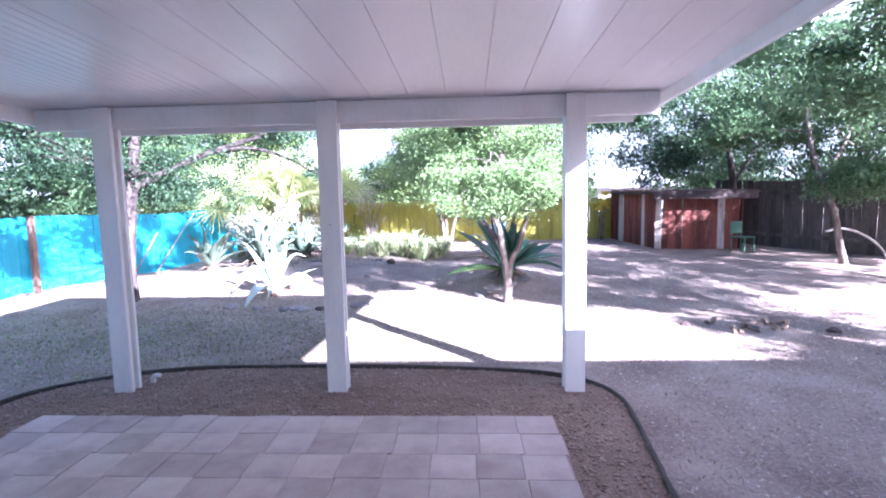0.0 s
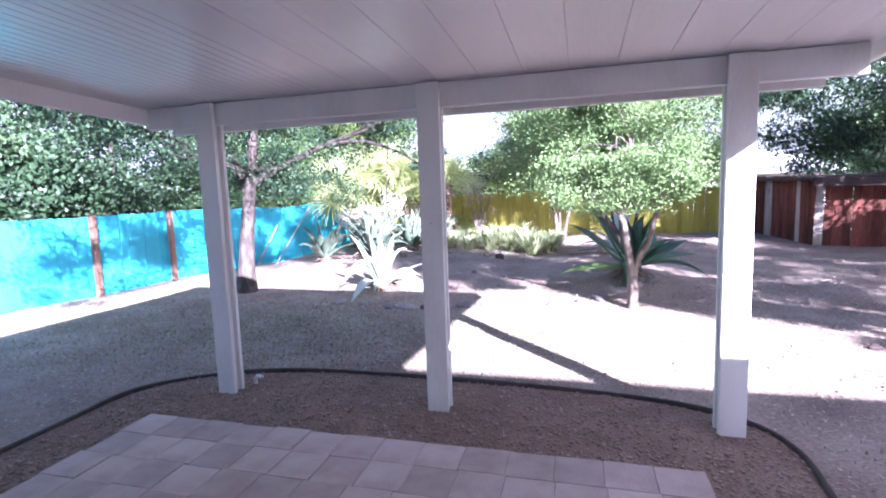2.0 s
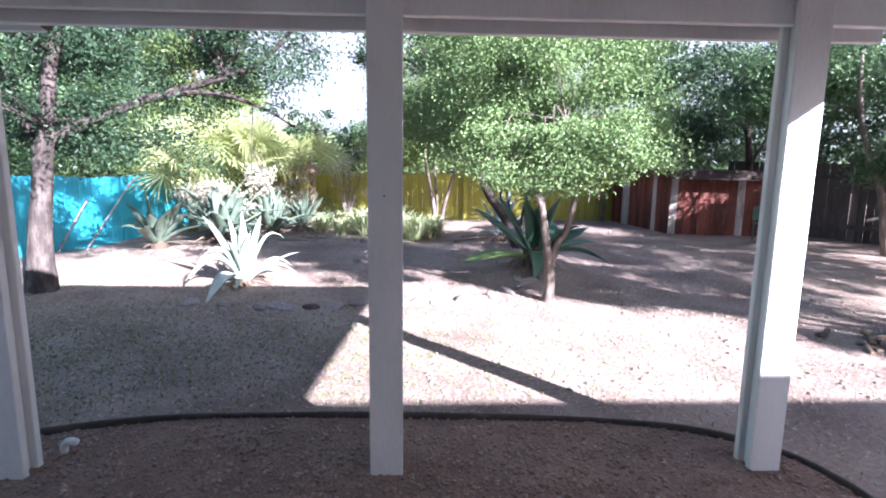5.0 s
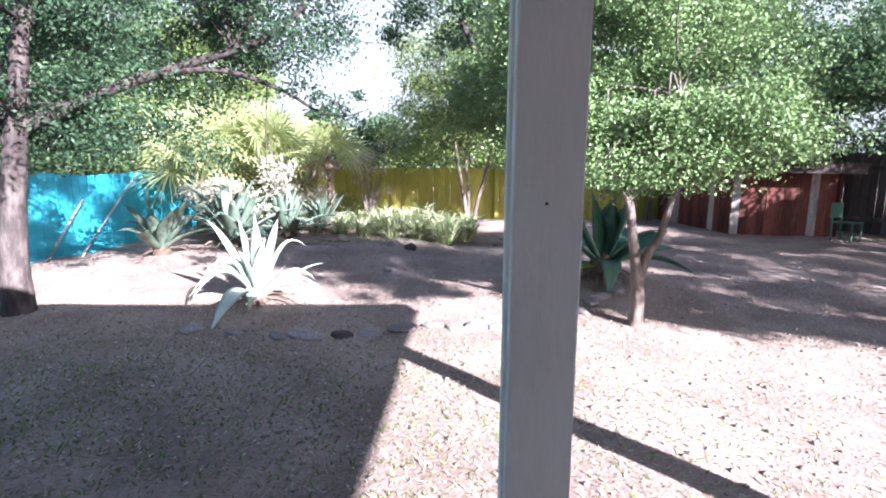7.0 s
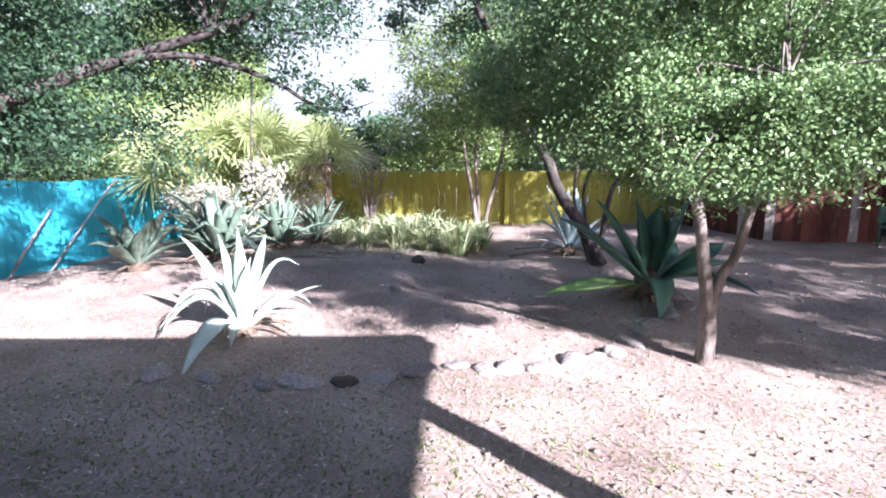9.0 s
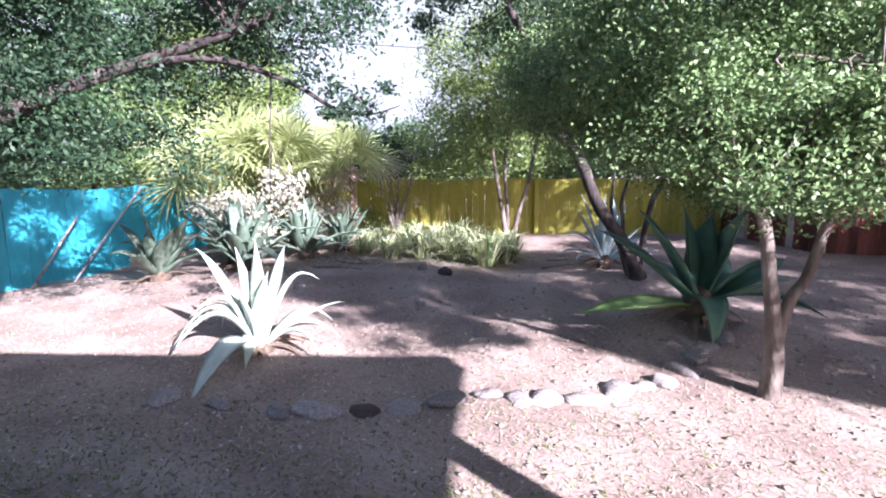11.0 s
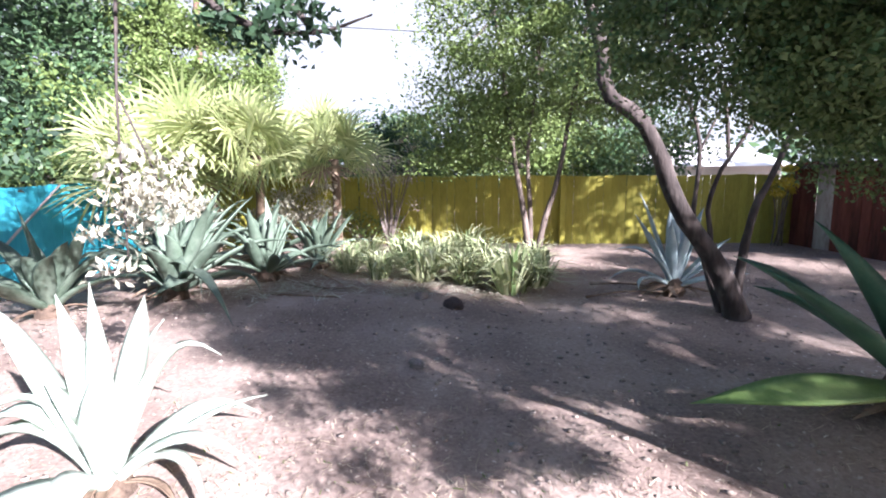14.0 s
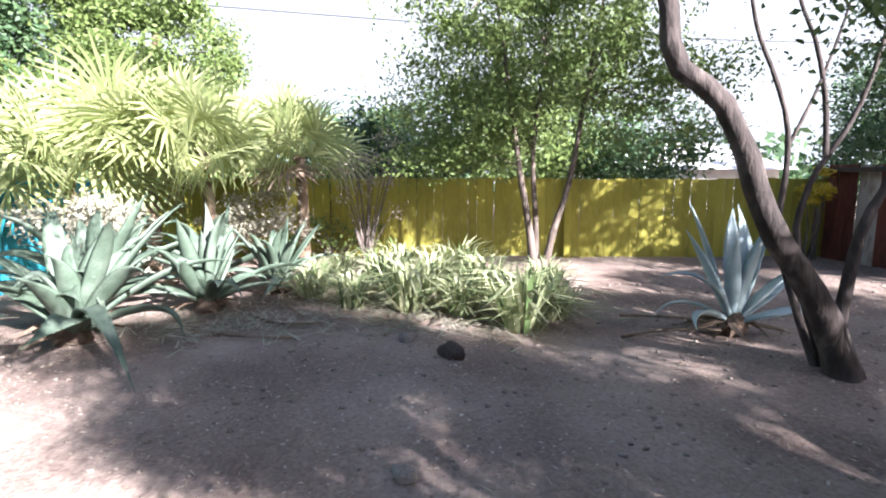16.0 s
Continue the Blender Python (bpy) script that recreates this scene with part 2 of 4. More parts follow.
def leaf_arrays(at, length, width, rng, up=0.5, hang=0.0, toward=0.0):
    """Folded pointed leaves, one at each place; toward: how far they turn to the light."""
    n = len(at)
    nrm = rng.normal(0, 1, (n, 3)) + [0, 0, up] + np.array(TO_SUN) * toward
    nrm /= np.linalg.norm(nrm, axis=1)[:, None]
    d = rng.normal(0, 1, (n, 3)) - [0, 0, hang]
    d -= nrm * (d * nrm).sum(1)[:, None]
    d /= np.linalg.norm(d, axis=1)[:, None] + 1e-9
    s = np.cross(nrm, d)
    ln = length * rng.uniform(0.6, 1.3, n)[:, None]
    wd = width * rng.uniform(0.7, 1.2, n)[:, None]
    v = np.stack([at - d * ln / 2, at + s * wd / 2 + nrm * wd * 0.18, at + d * ln / 2, at - s * wd / 2 + nrm * wd * 0.18], 1)
    return v.reshape(-1, 3), np.arange(4 * n).reshape(-1, 4)


def crown_places(rng, centre, radii, clumps, leaves, spread, hollow=0.35):
    """Clump centres in an uneven ball, and leaf places gathered round them."""
    d = rng.normal(0, 1, (clumps, 3))
    d /= np.linalg.norm(d, axis=1)[:, None]
    lump = 1 + 0.22 * np.sin(3.1 * d[:, 0] + 2.3 * d[:, 1] + centre[0]) + 0.18 * np.cos(4.3 * d[:, 2] + 3.7 * d[:, 0] + centre[1])
    r = rng.uniform(hollow ** 3, 1, clumps) ** (1 / 3) * lump
    c = np.asarray(centre) + d * r[:, None] * np.asarray(radii)
    pick = rng.integers(0, clumps, leaves)
    size = spread * rng.uniform(0.5, 1.4, clumps)
    p = c[pick] + np.clip(rng.normal(0, 1, (leaves, 3)), -2, 2) * size[pick][:, None] * [1, 1, 0.6]
    return c, p


def tree(name, at, stems, crowns, bark, leaves, label, seed, leaf=(0.06, 0.03), limbs=10, limb_r=0.022, group="", hang=0.3, toward=0.6):
    """stems: (points, radius at foot, radius at tip), from the tree's foot; crowns: (centre, radii, clumps, leaves, spread)."""
    rng = np.random.default_rng(seed)
    root = thing(name, at, 0, label, "tree", group)
    tips = []
    runs = []
    for k, (pts, a, b) in enumerate(stems):
        runs.append((pts, a, b))
        tips += [np.array(p, float) for p in pts[len(pts) // 2:]]
    limb_runs = [tube_arrays(p, a, b, 20, 10, 0.06, rng, a * 0.3 if i == 0 else 0) for i, (p, a, b) in enumerate(runs)]
    lv = []
    for centre, radii, clumps, count, spread in crowns:
        c, p = crown_places(rng, centre, radii, clumps, count, spread)
        lv.append(p)
        for target in c[rng.choice(len(c), max(1, min(limbs, len(c) // 7)), replace=False)]:
            s = tips[int(np.argmin([np.linalg.norm((target - s) * [1, 1, 0.6]) for s in tips]))]
            mid = (s + target) / 2 + rng.normal(0, 0.12, 3) + [0, 0, 0.1]
            limb_runs.append(tube_arrays([s, mid, target], limb_r, limb_r * 0.3, 7, 5))
    v, q = joined(limb_runs)
    part("trunk", arrays("trunk", v, q), bark, root, smooth=True)
    v, q = leaf_arrays(np.vstack(lv), leaf[0], leaf[1], rng, 0.5, hang, toward)
    part("crown", arrays("crown", v, q), leaves, root)
    return root


# ---------------------------------------------------------------- ground


def ease(a, b, v):
    u = np.clip((np.asarray(v, float) - a) / (b - a), 0, 1)
    return u * u * (3 - 2 * u)


def ground_z(x, y):
    x, y = np.asarray(x, float), np.asarray(y, float)
    z = 0.14 * ease(9.0, 13.0, y) + 0.11 * ease(13.0, 17.3, y)
    z = z - 0.2 * ease(-4.5, -7.5, x) * ease(9.5, 14.0, y)
    z = z + 0.20 * np.exp(-(((x - 0.95) / 0.75) ** 2 + ((y - 10.45) / 0.75) ** 2))
    z = z + 0.10 * np.exp(-(((x - 1.1) / 0.7) ** 2 + ((y - 12.6) / 0.7) ** 2))
    bump = 0.012 * np.sin(2.1 * x + 0.7 * y) * np.sin(1.7 * y - 0.9 * x) + 0.006 * np.sin(6.3 * x) * np.sin(5.7 * y + 1.3 * x)
    return z + bump * ease(5.9, 7.5, y)


gx = np.concatenate([[-300, -120, -50, -25, -16], np.arange(-12, 14.01, 0.14), [17, 25, 50, 120, 300]])
gy = np.concatenate([[-300, -100, -30, -10, -3], np.arange(0, 20.01, 0.14), [22, 26, 34, 60, 140, 400]])
GX, GY = np.meshgrid(gx, gy, indexing="ij")
gi, gj = np.meshgrid(np.arange(len(gx) - 1), np.arange(len(gy) - 1), indexing="ij")
nyy = len(gy)
quads = np.stack([gi * nyy + gj, (gi + 1) * nyy + gj, (gi + 1) * nyy + gj + 1, gi * nyy + gj + 1], -1).reshape(-1, 4)
ground = part("ground", arrays("ground", np.stack([GX, GY, ground_z(GX, GY)], -1), quads), M_SOIL, None, smooth=True)
tagged(ground, "dry brown soil yard with thin withered grass", "ground", "", "structure")

# the edging line round the gravel bed
EDGING = smooth_line([(-3.66, 0.4), (-3.68, 3.6), (-3.70, 4.7), (-3.68, 5.25), (-3.45, 5.62), (-3.0, 5.88), (-2.3, 6.06), (-1.5, 6.09), (-0.6, 6.05),
                      (0.3, 6.0), (0.9, 5.86), (1.3, 5.6), (1.42, 5.3), (1.41, 4.9), (1.35, 4.3), (1.30, 3.6), (1.28, 0.4)], 120)
nrm2 = np.gradient(EDGING, axis=0)
nrm2 = np.stack([-nrm2[:, 1], nrm2[:, 0]], 1) / np.linalg.norm(nrm2, axis=1)[:, None]
ring = []
for off, z in ((-0.014, -0.02), (-0.014, 0.042), (-0.006, 0.05), (0.006, 0.05), (0.014, 0.042), (0.014, -0.02)):
    e2 = EDGING + nrm2 * off
    ring.append(np.column_stack([e2, np.full(len(e2), z) + 0.006 * np.sin(np.arange(len(e2)) * 0.35)]))
ev = np.stack(ring, 1).reshape(-1, 3)
ei, ej = np.meshgrid(np.arange(len(EDGING) - 1), np.arange(5), indexing="ij")
eq = np.stack([ei * 6 + ej, ei * 6 + ej + 1, (ei + 1) * 6 + ej + 1, (ei + 1) * 6 + ej], -1).reshape(-1, 4)
tagged(part("lawn_edging", arrays("lawn_edging", ev, eq), M_EDGE, None), "thin black bent edging strip round the gravel bed", "edging", "", "structure")
# gravel bed: strips across between the two sides of the edging
bv, bq = [], []
half = len(EDGING) // 2
for k in range(half):
    a, b = EDGING[k], EDGING[len(EDGING) - 1 - k]
    for f in np.linspace(0.002, 0.998, 12):
        bv.append([a[0] + (b[0] - a[0]) * f, a[1] + (b[1] - a[1]) * f, 0.016])
for k in range(half - 1):
    for f in range(11):
        bq.append([k * 12 + f, k * 12 + f + 1, (k + 1) * 12 + f + 1, (k + 1) * 12 + f])
tagged(part("gravel_bed", arrays("gravel_bed", bv, bq), M_GRAVEL, None), "brown pea gravel bed under the patio cover", "gravel", "", "structure")


def inside_bed(x, y, margin=0.03):
    poly = EDGING
    inside = np.zeros(len(x), bool)
    j = len(poly) - 1
    for i in range(len(poly)):
        xi, yi, xj, yj = poly[i, 0], poly[i, 1], poly[j, 0], poly[j, 1]
        hit = ((yi > y) != (yj > y)) & (x < (xj - xi) * (y - yi) / (yj - yi + 1e-12) + xi)
        inside ^= hit
        j = i
    return inside


def pebbles(n, rng, size):
    """Small six-sided stones of uneven shape."""
    x, y = rng.uniform(-3.65, 1.42, n), rng.uniform(2.4, 6.1, n)
    ok = inside_bed(x, y) & ~((x > -3.12) & (x < 0.85) & (y < 4.96))
    x, y = x[ok], y[ok]
    m = len(x)
    s = size * rng.uniform(0.4, 1.5, m) ** 1.3
    base = np.array([[-1, -1, -1], [1, -1, -1], [1, 1, -1], [-1, 1, -1], [-1, -1, 1], [1, -1, 1], [1, 1, 1], [-1, 1, 1]]) * [1, 0.8, 0.55]
    v = base[None] * s[:, None, None] * rng.uniform(0.6, 1.2, (m, 8, 3))
    a = rng.uniform(0, 6.28, m)
    ca, sa = np.cos(a)[:, None], np.sin(a)[:, None]
    v = np.stack([v[..., 0] * ca - v[..., 1] * sa + x[:, None], v[..., 0] * sa + v[..., 1] * ca + y[:, None], v[..., 2] + 0.016 + s[:, None] * 0.2], -1)
    f = np.array([[3, 2, 1, 0], [4, 5, 6, 7], [0, 1, 5, 4], [1, 2, 6, 5], [2, 3, 7, 6], [3, 0, 4, 7]])
    return v.reshape(-1, 3), (f[None] + (np.arange(m) * 8)[:, None, None]).reshape(-1, 4)


rng = np.random.default_rng(5)
v, q = pebbles(16000, rng, 0.0085)
tagged(part("gravel", arrays("gravel", v, q), M_STONE, None), "loose pale and brown pea gravel", "gravel", "", "stuff")

# withered grass and fallen leaves over the yard
n = 175000
x, y = rng.uniform(-9, 8, n), 2.6 + 14.6 * rng.uniform(0, 1, n) ** 1.35
ok = ~inside_bed(x, y)
bare = ease(9.5, 11, y) * ease(-6, -4, x)
ok &= rng.uniform(0, 1, n) > 0.72 * bare
x, y = x[ok], y[ok]
n = len(x)
hgt = rng.uniform(0.006, 0.028, n) * (1 - 0.4 * ease(10, 12, y))
lean = rng.normal(0, 0.034, (n, 2))
foot = np.column_stack([x, y, ground_z(x, y) - 0.003])
side = rng.normal(0, 1, (n, 2))
side = side / np.linalg.norm(side, axis=1)[:, None] * rng.uniform(0.0016, 0.005, n)[:, None]
side = np.column_stack([side, np.zeros(n)])
tip = foot + np.column_stack([lean, hgt])
v = np.stack([foot - side, foot + side, tip + side * 0.5, tip - side * 0.5], 1).reshape(-1, 3)
tagged(part("withered_grass", arrays("withered_grass", v, np.arange(4 * n).reshape(-1, 4)), L_STRAW, None), "short withered straw-coloured grass", "grass", "", "stuff")
n = 15000
x, y = rng.normal(-3.4, 2.2, n), rng.normal(7.3, 1.0, n)
ok = ~inside_bed(x, y) & (y > 5.4)
x, y = x[ok], y[ok]
n = len(x)
foot = np.column_stack([x, y, ground_z(x, y) - 0.003])
side = rng.normal(0, 1, (n, 2))
side = np.column_stack([side / np.linalg.norm(side, axis=1)[:, None] * 0.006, np.zeros(n)])
tip = foot + np.column_stack([rng.normal(0, 0.02, (n, 2)), rng.uniform(0.008, 0.026, n)])
v = np.stack([foot - side, foot + side, tip + side * 0.4, tip - side * 0.4], 1).reshape(-1, 3)
tagged(part("green_weeds", arrays("green_weeds", v, np.arange(4 * n).reshape(-1, 4)), L_LIME, None), "thin patch of low green weeds in dry soil", "weeds", "", "stuff")
n = 19000
x, y = rng.uniform(-9, 9, n), 2.6 + 14.6 * rng.uniform(0, 1, n) ** 1.1
ok = ~inside_bed(x, y) | (rng.uniform(0, 1, n) < 0.2)
x, y = x[ok], y[ok]
v, q = leaf_arrays(np.column_stack([x, y, ground_z(x, y) + 0.004]), 0.034, 0.018, rng, 7.0)
tagged(part("fallen_leaves", arrays("fallen_leaves", v, q), L_LITTER, None), "scattered dry fallen leaves", "leaves", "", "stuff")

# clods and small stones of the bare soil
n = 4500
x, y = rng.uniform(-6, 5, n), rng.uniform(6.3, 15.5, n)
s = 0.0095 * rng.uniform(0.3, 1.6, n) ** 1.5
base = np.array([[-1, -1, -1], [1, -1, -1], [1, 1, -1], [-1, 1, -1], [-1, -1, 1], [1, -1, 1], [1, 1, 1], [-1, 1, 1]]) * [1, 0.8, 0.55]
v = base[None] * s[:, None, None] * rng.uniform(0.5, 1.2, (n, 8, 3)) + np.stack([x, y, ground_z(x, y) + s * 0.2], 1)[:, None]
f = np.array([[3, 2, 1, 0], [4, 5, 6, 7], [0, 1, 5, 4], [1, 2, 6, 5], [2, 3, 7, 6], [3, 0, 4, 7]])
tagged(part("clods", arrays("clods", v, f[None] + (np.arange(n) * 8)[:, None, None]), M_CLOD), "small clods and stones of dry soil", "soil", "", "stuff")

# ---------------------------------------------------------------- house behind the patio and its cover
# unseen wall, its stucco kept pale to bounce light under the cover
house = part("wall_south", box(-9, 9, 0.05, 0.3, 0, 3.3, 0), M_WALL)
tagged(house, "plain stuccoed house wall behind the patio", "wall", "", "structure")
# unseen roof; the eave is placed to throw the near shadow edge
roof = part("house_roof", box(-9.5, 9.5, -6.0, 1.12, 3.302, 3.45, 0.01), M_SHINGLE)
tagged(roof, "unseen low shingled house roof, its eave set to shade the near yard", "roof", "", "structure")
CX0, CX1, CY0, CY1 = -3.46, 1.80, 0.302, 6.0

SLOPE = 0.04


def cover_z(y):
    return 2.47 + (5.5 - y) * SLOPE


# ceiling of long boards with open joints, finely ribbed at one end
bm = bmesh.new()
x = CX0
while x < CX1 - 0.01:
    w = 0.075 if x < -1.75 else 0.30
    w = min(w, CX1 - x)
    g = 0.003 if w < 0.1 else 0.0018
    vs = []
    for xx, dz in ((x + g, 0), (x + w - g, 0), (x + w - g, 0.012), (x + g, 0.012)):
        vs.append([bm.verts.new((xx, yy, cover_z(yy) + dz)) for yy in (CY0, CY1)])
    for k in range(4):
        a, b = vs[k], vs[(k + 1) % 4]
        bm.faces.new((a[0], a[1], b[1], b[0]))
    x += w
tagged(part("ceiling", bm, M_CEIL), "white painted patio ceiling of long boards", "ceiling", "", "structure")
bm = bmesh.new()
top = [bm.verts.new((xx, yy, cover_z(yy) + dz)) for dz in (0.014, 0.09) for xx, yy in ((CX0, CY0), (CX1, CY0), (CX1, CY1), (CX0, CY1))]
for f in ((3, 2, 1, 0), (4, 5, 6, 7), (0, 1, 5, 4), (1, 2, 6, 5), (2, 3, 7, 6), (3, 0, 4, 7)):
    bm.faces.new([top[k] for k in f])
tagged(part("patio_roof", bm, M_PAINT), "flat white patio cover roof", "roof", "", "structure")

cover = thing("patio_cover_frame", (0, 5.5, 0), 0, "white painted timber beams carrying the patio cover", "beam", "", "structure")
part("front_beam", box(-3.42, 1.76, 0.0, 0.045, 2.285, 2.462), M_PAINT, cover)
part("outer_beam", box(-3.30, 1.60, 0.145, 0.19, 2.25, 2.455), M_PAINT, cover)
for name, x0, x1, z0, z1, bev in (("side_beam", -3.50, -3.462, 2.34, 2.57, 0.004), ("side_beam", 1.802, 1.84, 2.38, 2.59, 0.004), ("gutter", 1.842, 1.90, 2.49, 2.57, 0.012)):
    bm = box(x0, x1, -5.15, 0.5, z0, z1, bev)
    for v in bm.verts:
        v.co.z -= v.co.y * SLOPE
    part(name, bm, M_PAINT, cover)
for k in range(8):
    xx = -3.2 + k * 0.6
    part("rafter_tail", box(xx, xx + 0.045, 0.192, 0.48, 2.335, 2.447), M_PAINT, cover)

# three built-up posts: a wide front board, a narrower core and a back board
POSTS = (-2.90, -1.0, 1.01)
for k, px in enumerate(POSTS):
    p = thing("patio_post", (px, 5.45, 0), 0, "white painted built-up timber patio post standing in gravel", "post", "patio posts")
    part("front_board", box(0, 0.167, 0, 0.038, -0.02, 2.46), M_PAINT, p)
    if k == 1:
        part("nail_hole", box(0.076, 0.083, -0.0012, 0.002, 1.452, 1.460, 0.001), M_EDGE, p, "small dark nail hole")
    part("core", box(0.03, 0.125, 0.0395, 0.10, -0.02, 2.284), M_PAINT, p)
    part("back_board", box(0.0, 0.162, 0.1015, 0.14, -0.02, 2.44), M_PAINT, p)
spout = thing("downspout_elbow", (-2.705, 5.70, 0), 0, "small white plastic drain elbow at a post foot", "pipe")
tube("elbow", [([(0, 0, -0.01), (0, 0, 0.05), (0.03, -0.005, 0.085), (0.08, -0.02, 0.085)], 0.02, 0.02)], M_PAINT, spout)

bracket = thing("eave_bracket", (-3.05, 5.97, 2.3), 0, "short white board and knob under the eave", "bracket")
part("arm", box(0, 0.28, -0.02, 0.02, -0.01, 0.035), M_PAINT, bracket)
tube("knob", [([(0.27, 0, 0.02), (0.30, 0, 0.05), (0.31, 0, 0.15)], 0.03, 0.035)], M_BARK, bracket)

# ---------------------------------------------------------------- fences and shed


def board_mesh(name, w, h, t, seed, material, pointed=0.0):
    r = np.random.default_rng(seed)
    bm = box(0, w, -t / 2, t / 2, 0, h, 0.003)
    for vv in bm.verts:
        if vv.co.z > h / 2:
            vv.co.z += r.normal(0, 0.004)
        vv.co.y += r.normal(0, 0.0012)
    me = bpy.data.meshes.new(name)
    bm.to_mesh(me)
    bm.free()
    return finish(me, material)


def fence(name, runs, w, h, t, materials, label, seed, rails=(0.35, 1.1), gap=0.004, rail_side=-1, foot=True):
    """Upright boards along lines on the ground, with rails behind."""
    r = np.random.default_rng(seed)
    root = thing(name, (0, 0, 0), 0, label, "fence", "", "structure")
    kinds = [board_mesh("board", w - gap, h, t, seed + k, m) for k, m in enumerate(materials)]
    for a, b in runs:
        a, b = np.array(a, float), np.array(b, float)
        ln = np.linalg.norm(b - a)
        d = (b - a) / ln
        ang = math.atan2(d[1], d[0])
        for k in range(int(ln / w)):
            p = a + d * (k * w)
            ob = new("board", kinds[int(r.integers(0, len(kinds)))])
            ob.parent = root
            z = float(ground_z(p[0], p[1])) if foot else 0.0
            off = np.array([-d[1], d[0]]) * r.normal(0, 0.003)
            ob.matrix_basis = pose(p[0] + off[0], p[1] + off[1], z - 0.03 + r.normal(0, 0.006), 0, r.normal(0, 0.25), math.degrees(ang)) @ Matrix.Diagonal((1, 1, 1, 1))
        for zr in rails:
            side = np.array([-d[1], d[0]]) * rail_side * (t / 2 + 0.025)
            za, zb = (float(ground_z(*a)), float(ground_z(*b))) if foot else (0, 0)
            rail = part("rail", box(0, ln, -0.02, 0.02, -0.045, 0.045), materials[0], root)
            rail.matrix_basis = pose(a[0] + side[0], a[1] + side[1], za + zr, 0, -math.degrees(math.atan2(zb - za, ln)), math.degrees(ang))
    return root


yel = fence("yellow_fence", [((-7.0, 17.45), (5.0, 17.45))], 0.142, 1.33, 0.018, [M_YELLOW, M_YELLOW, M_YELLOW], "yellow painted wooden board fence", 11, rail_side=1)
part("fence_post", box(0.40, 0.50, 17.33, 17.43, 0.2, 1.56), M_YELLOW, yel, "olive yellow post")
tq = fence("turquoise_fence", [((-9.55, 1.4), (-7.02, 17.4))], 0.16, 1.47, 0.018, [M_TURQ, M_TURQ], "turquoise painted wooden board fence", 12, gap=0.002, rail_side=1)
for px, py in ((-8.30, 8.87), (-8.06, 10.37)):
    part("fence_post", box(px, px + 0.08, py, py + 0.1, -0.1, 1.48), M_POST, tq, "bare brown wooden post")
fence("grey_fence", [((7.35, 16.2), (9.9, 12.3)), ((9.9, 12.3), (14.5, 5.5))], 0.15, 1.75, 0.02, [M_GREY, M_GREY, M_GREY], "dark weathered grey wooden board fence", 13, rails=(0.3, 1.4), rail_side=-1)

shed = thing("garden_shed", (0, 0, 0), 0, "low old shed of peeling red-brown boards", "shed")
r = np.random.default_rng(21)
SHED = [((4.72, 17.35), (5.15, 14.85)), ((5.15, 14.85), (7.25, 14.55)), ((7.25, 14.55), (7.1, 17.3))]
shed_kinds = [board_mesh("board", 0.165, 1.56, 0.022, 30 + k, m) for k, m in enumerate((M_RED, M_RED, M_RED, M_PEEL))]
for wall, (a, b) in enumerate(SHED):
    a, b = np.array(a), np.array(b)
    ln = np.linalg.norm(b - a)
    d = (b - a) / ln
    for k in range(int(round(ln / 0.17))):
        p = a + d * k * 0.17
        pale = (wall == 0 and k in (3, 4, 11)) or (wall == 1 and k in (0, 9))
        ob = new("board", shed_kinds[3] if pale else shed_kinds[k % 3])
        ob.parent = shed
        ob.matrix_basis = pose(p[0], p[1], float(ground_z(p[0], p[1])) - 0.04, 0, r.normal(0, 0.4), math.degrees(math.atan2(d[1], d[0])))
bm = bmesh.new()
rv = [bm.verts.new((xx, yy, z + dz)) for dz in (0, 0.07) for xx, yy, z in ((4.6, 17.4, 1.66), (4.95, 14.5, 1.62), (7.45, 14.15, 1.62), (7.3, 17.4, 1.70))]
for f in ((3, 2, 1, 0), (4, 5, 6, 7), (0, 1, 5, 4), (1, 2, 6, 5), (2, 3, 7, 6), (3, 0, 4, 7)):
    bm.faces.new([rv[k] for k in f])
part("roof", bm, M_ROOF, shed, "dark felted flat roof")
fascia = part("fascia", box(0, 2.44, -0.03, 0.0, -0.12, 0.05), M_ROOF, shed, "sagging dark eave board")
fascia.matrix_basis = pose(4.97, 14.49, 1.62, 0, 0.6, math.degrees(math.atan2(-0.35, 2.5)))
for k in range(5):
    f = 0.08 + 0.21 * k
    tail = part("rafter_tail", box(-0.025, 0.025, 0, 0.42, -0.07, 0.0), M_ROOF, shed)
    tail.matrix_basis = pose(4.95 + 2.5 * f, 14.53 - 0.35 * f, 1.615, 0, 0, 0)

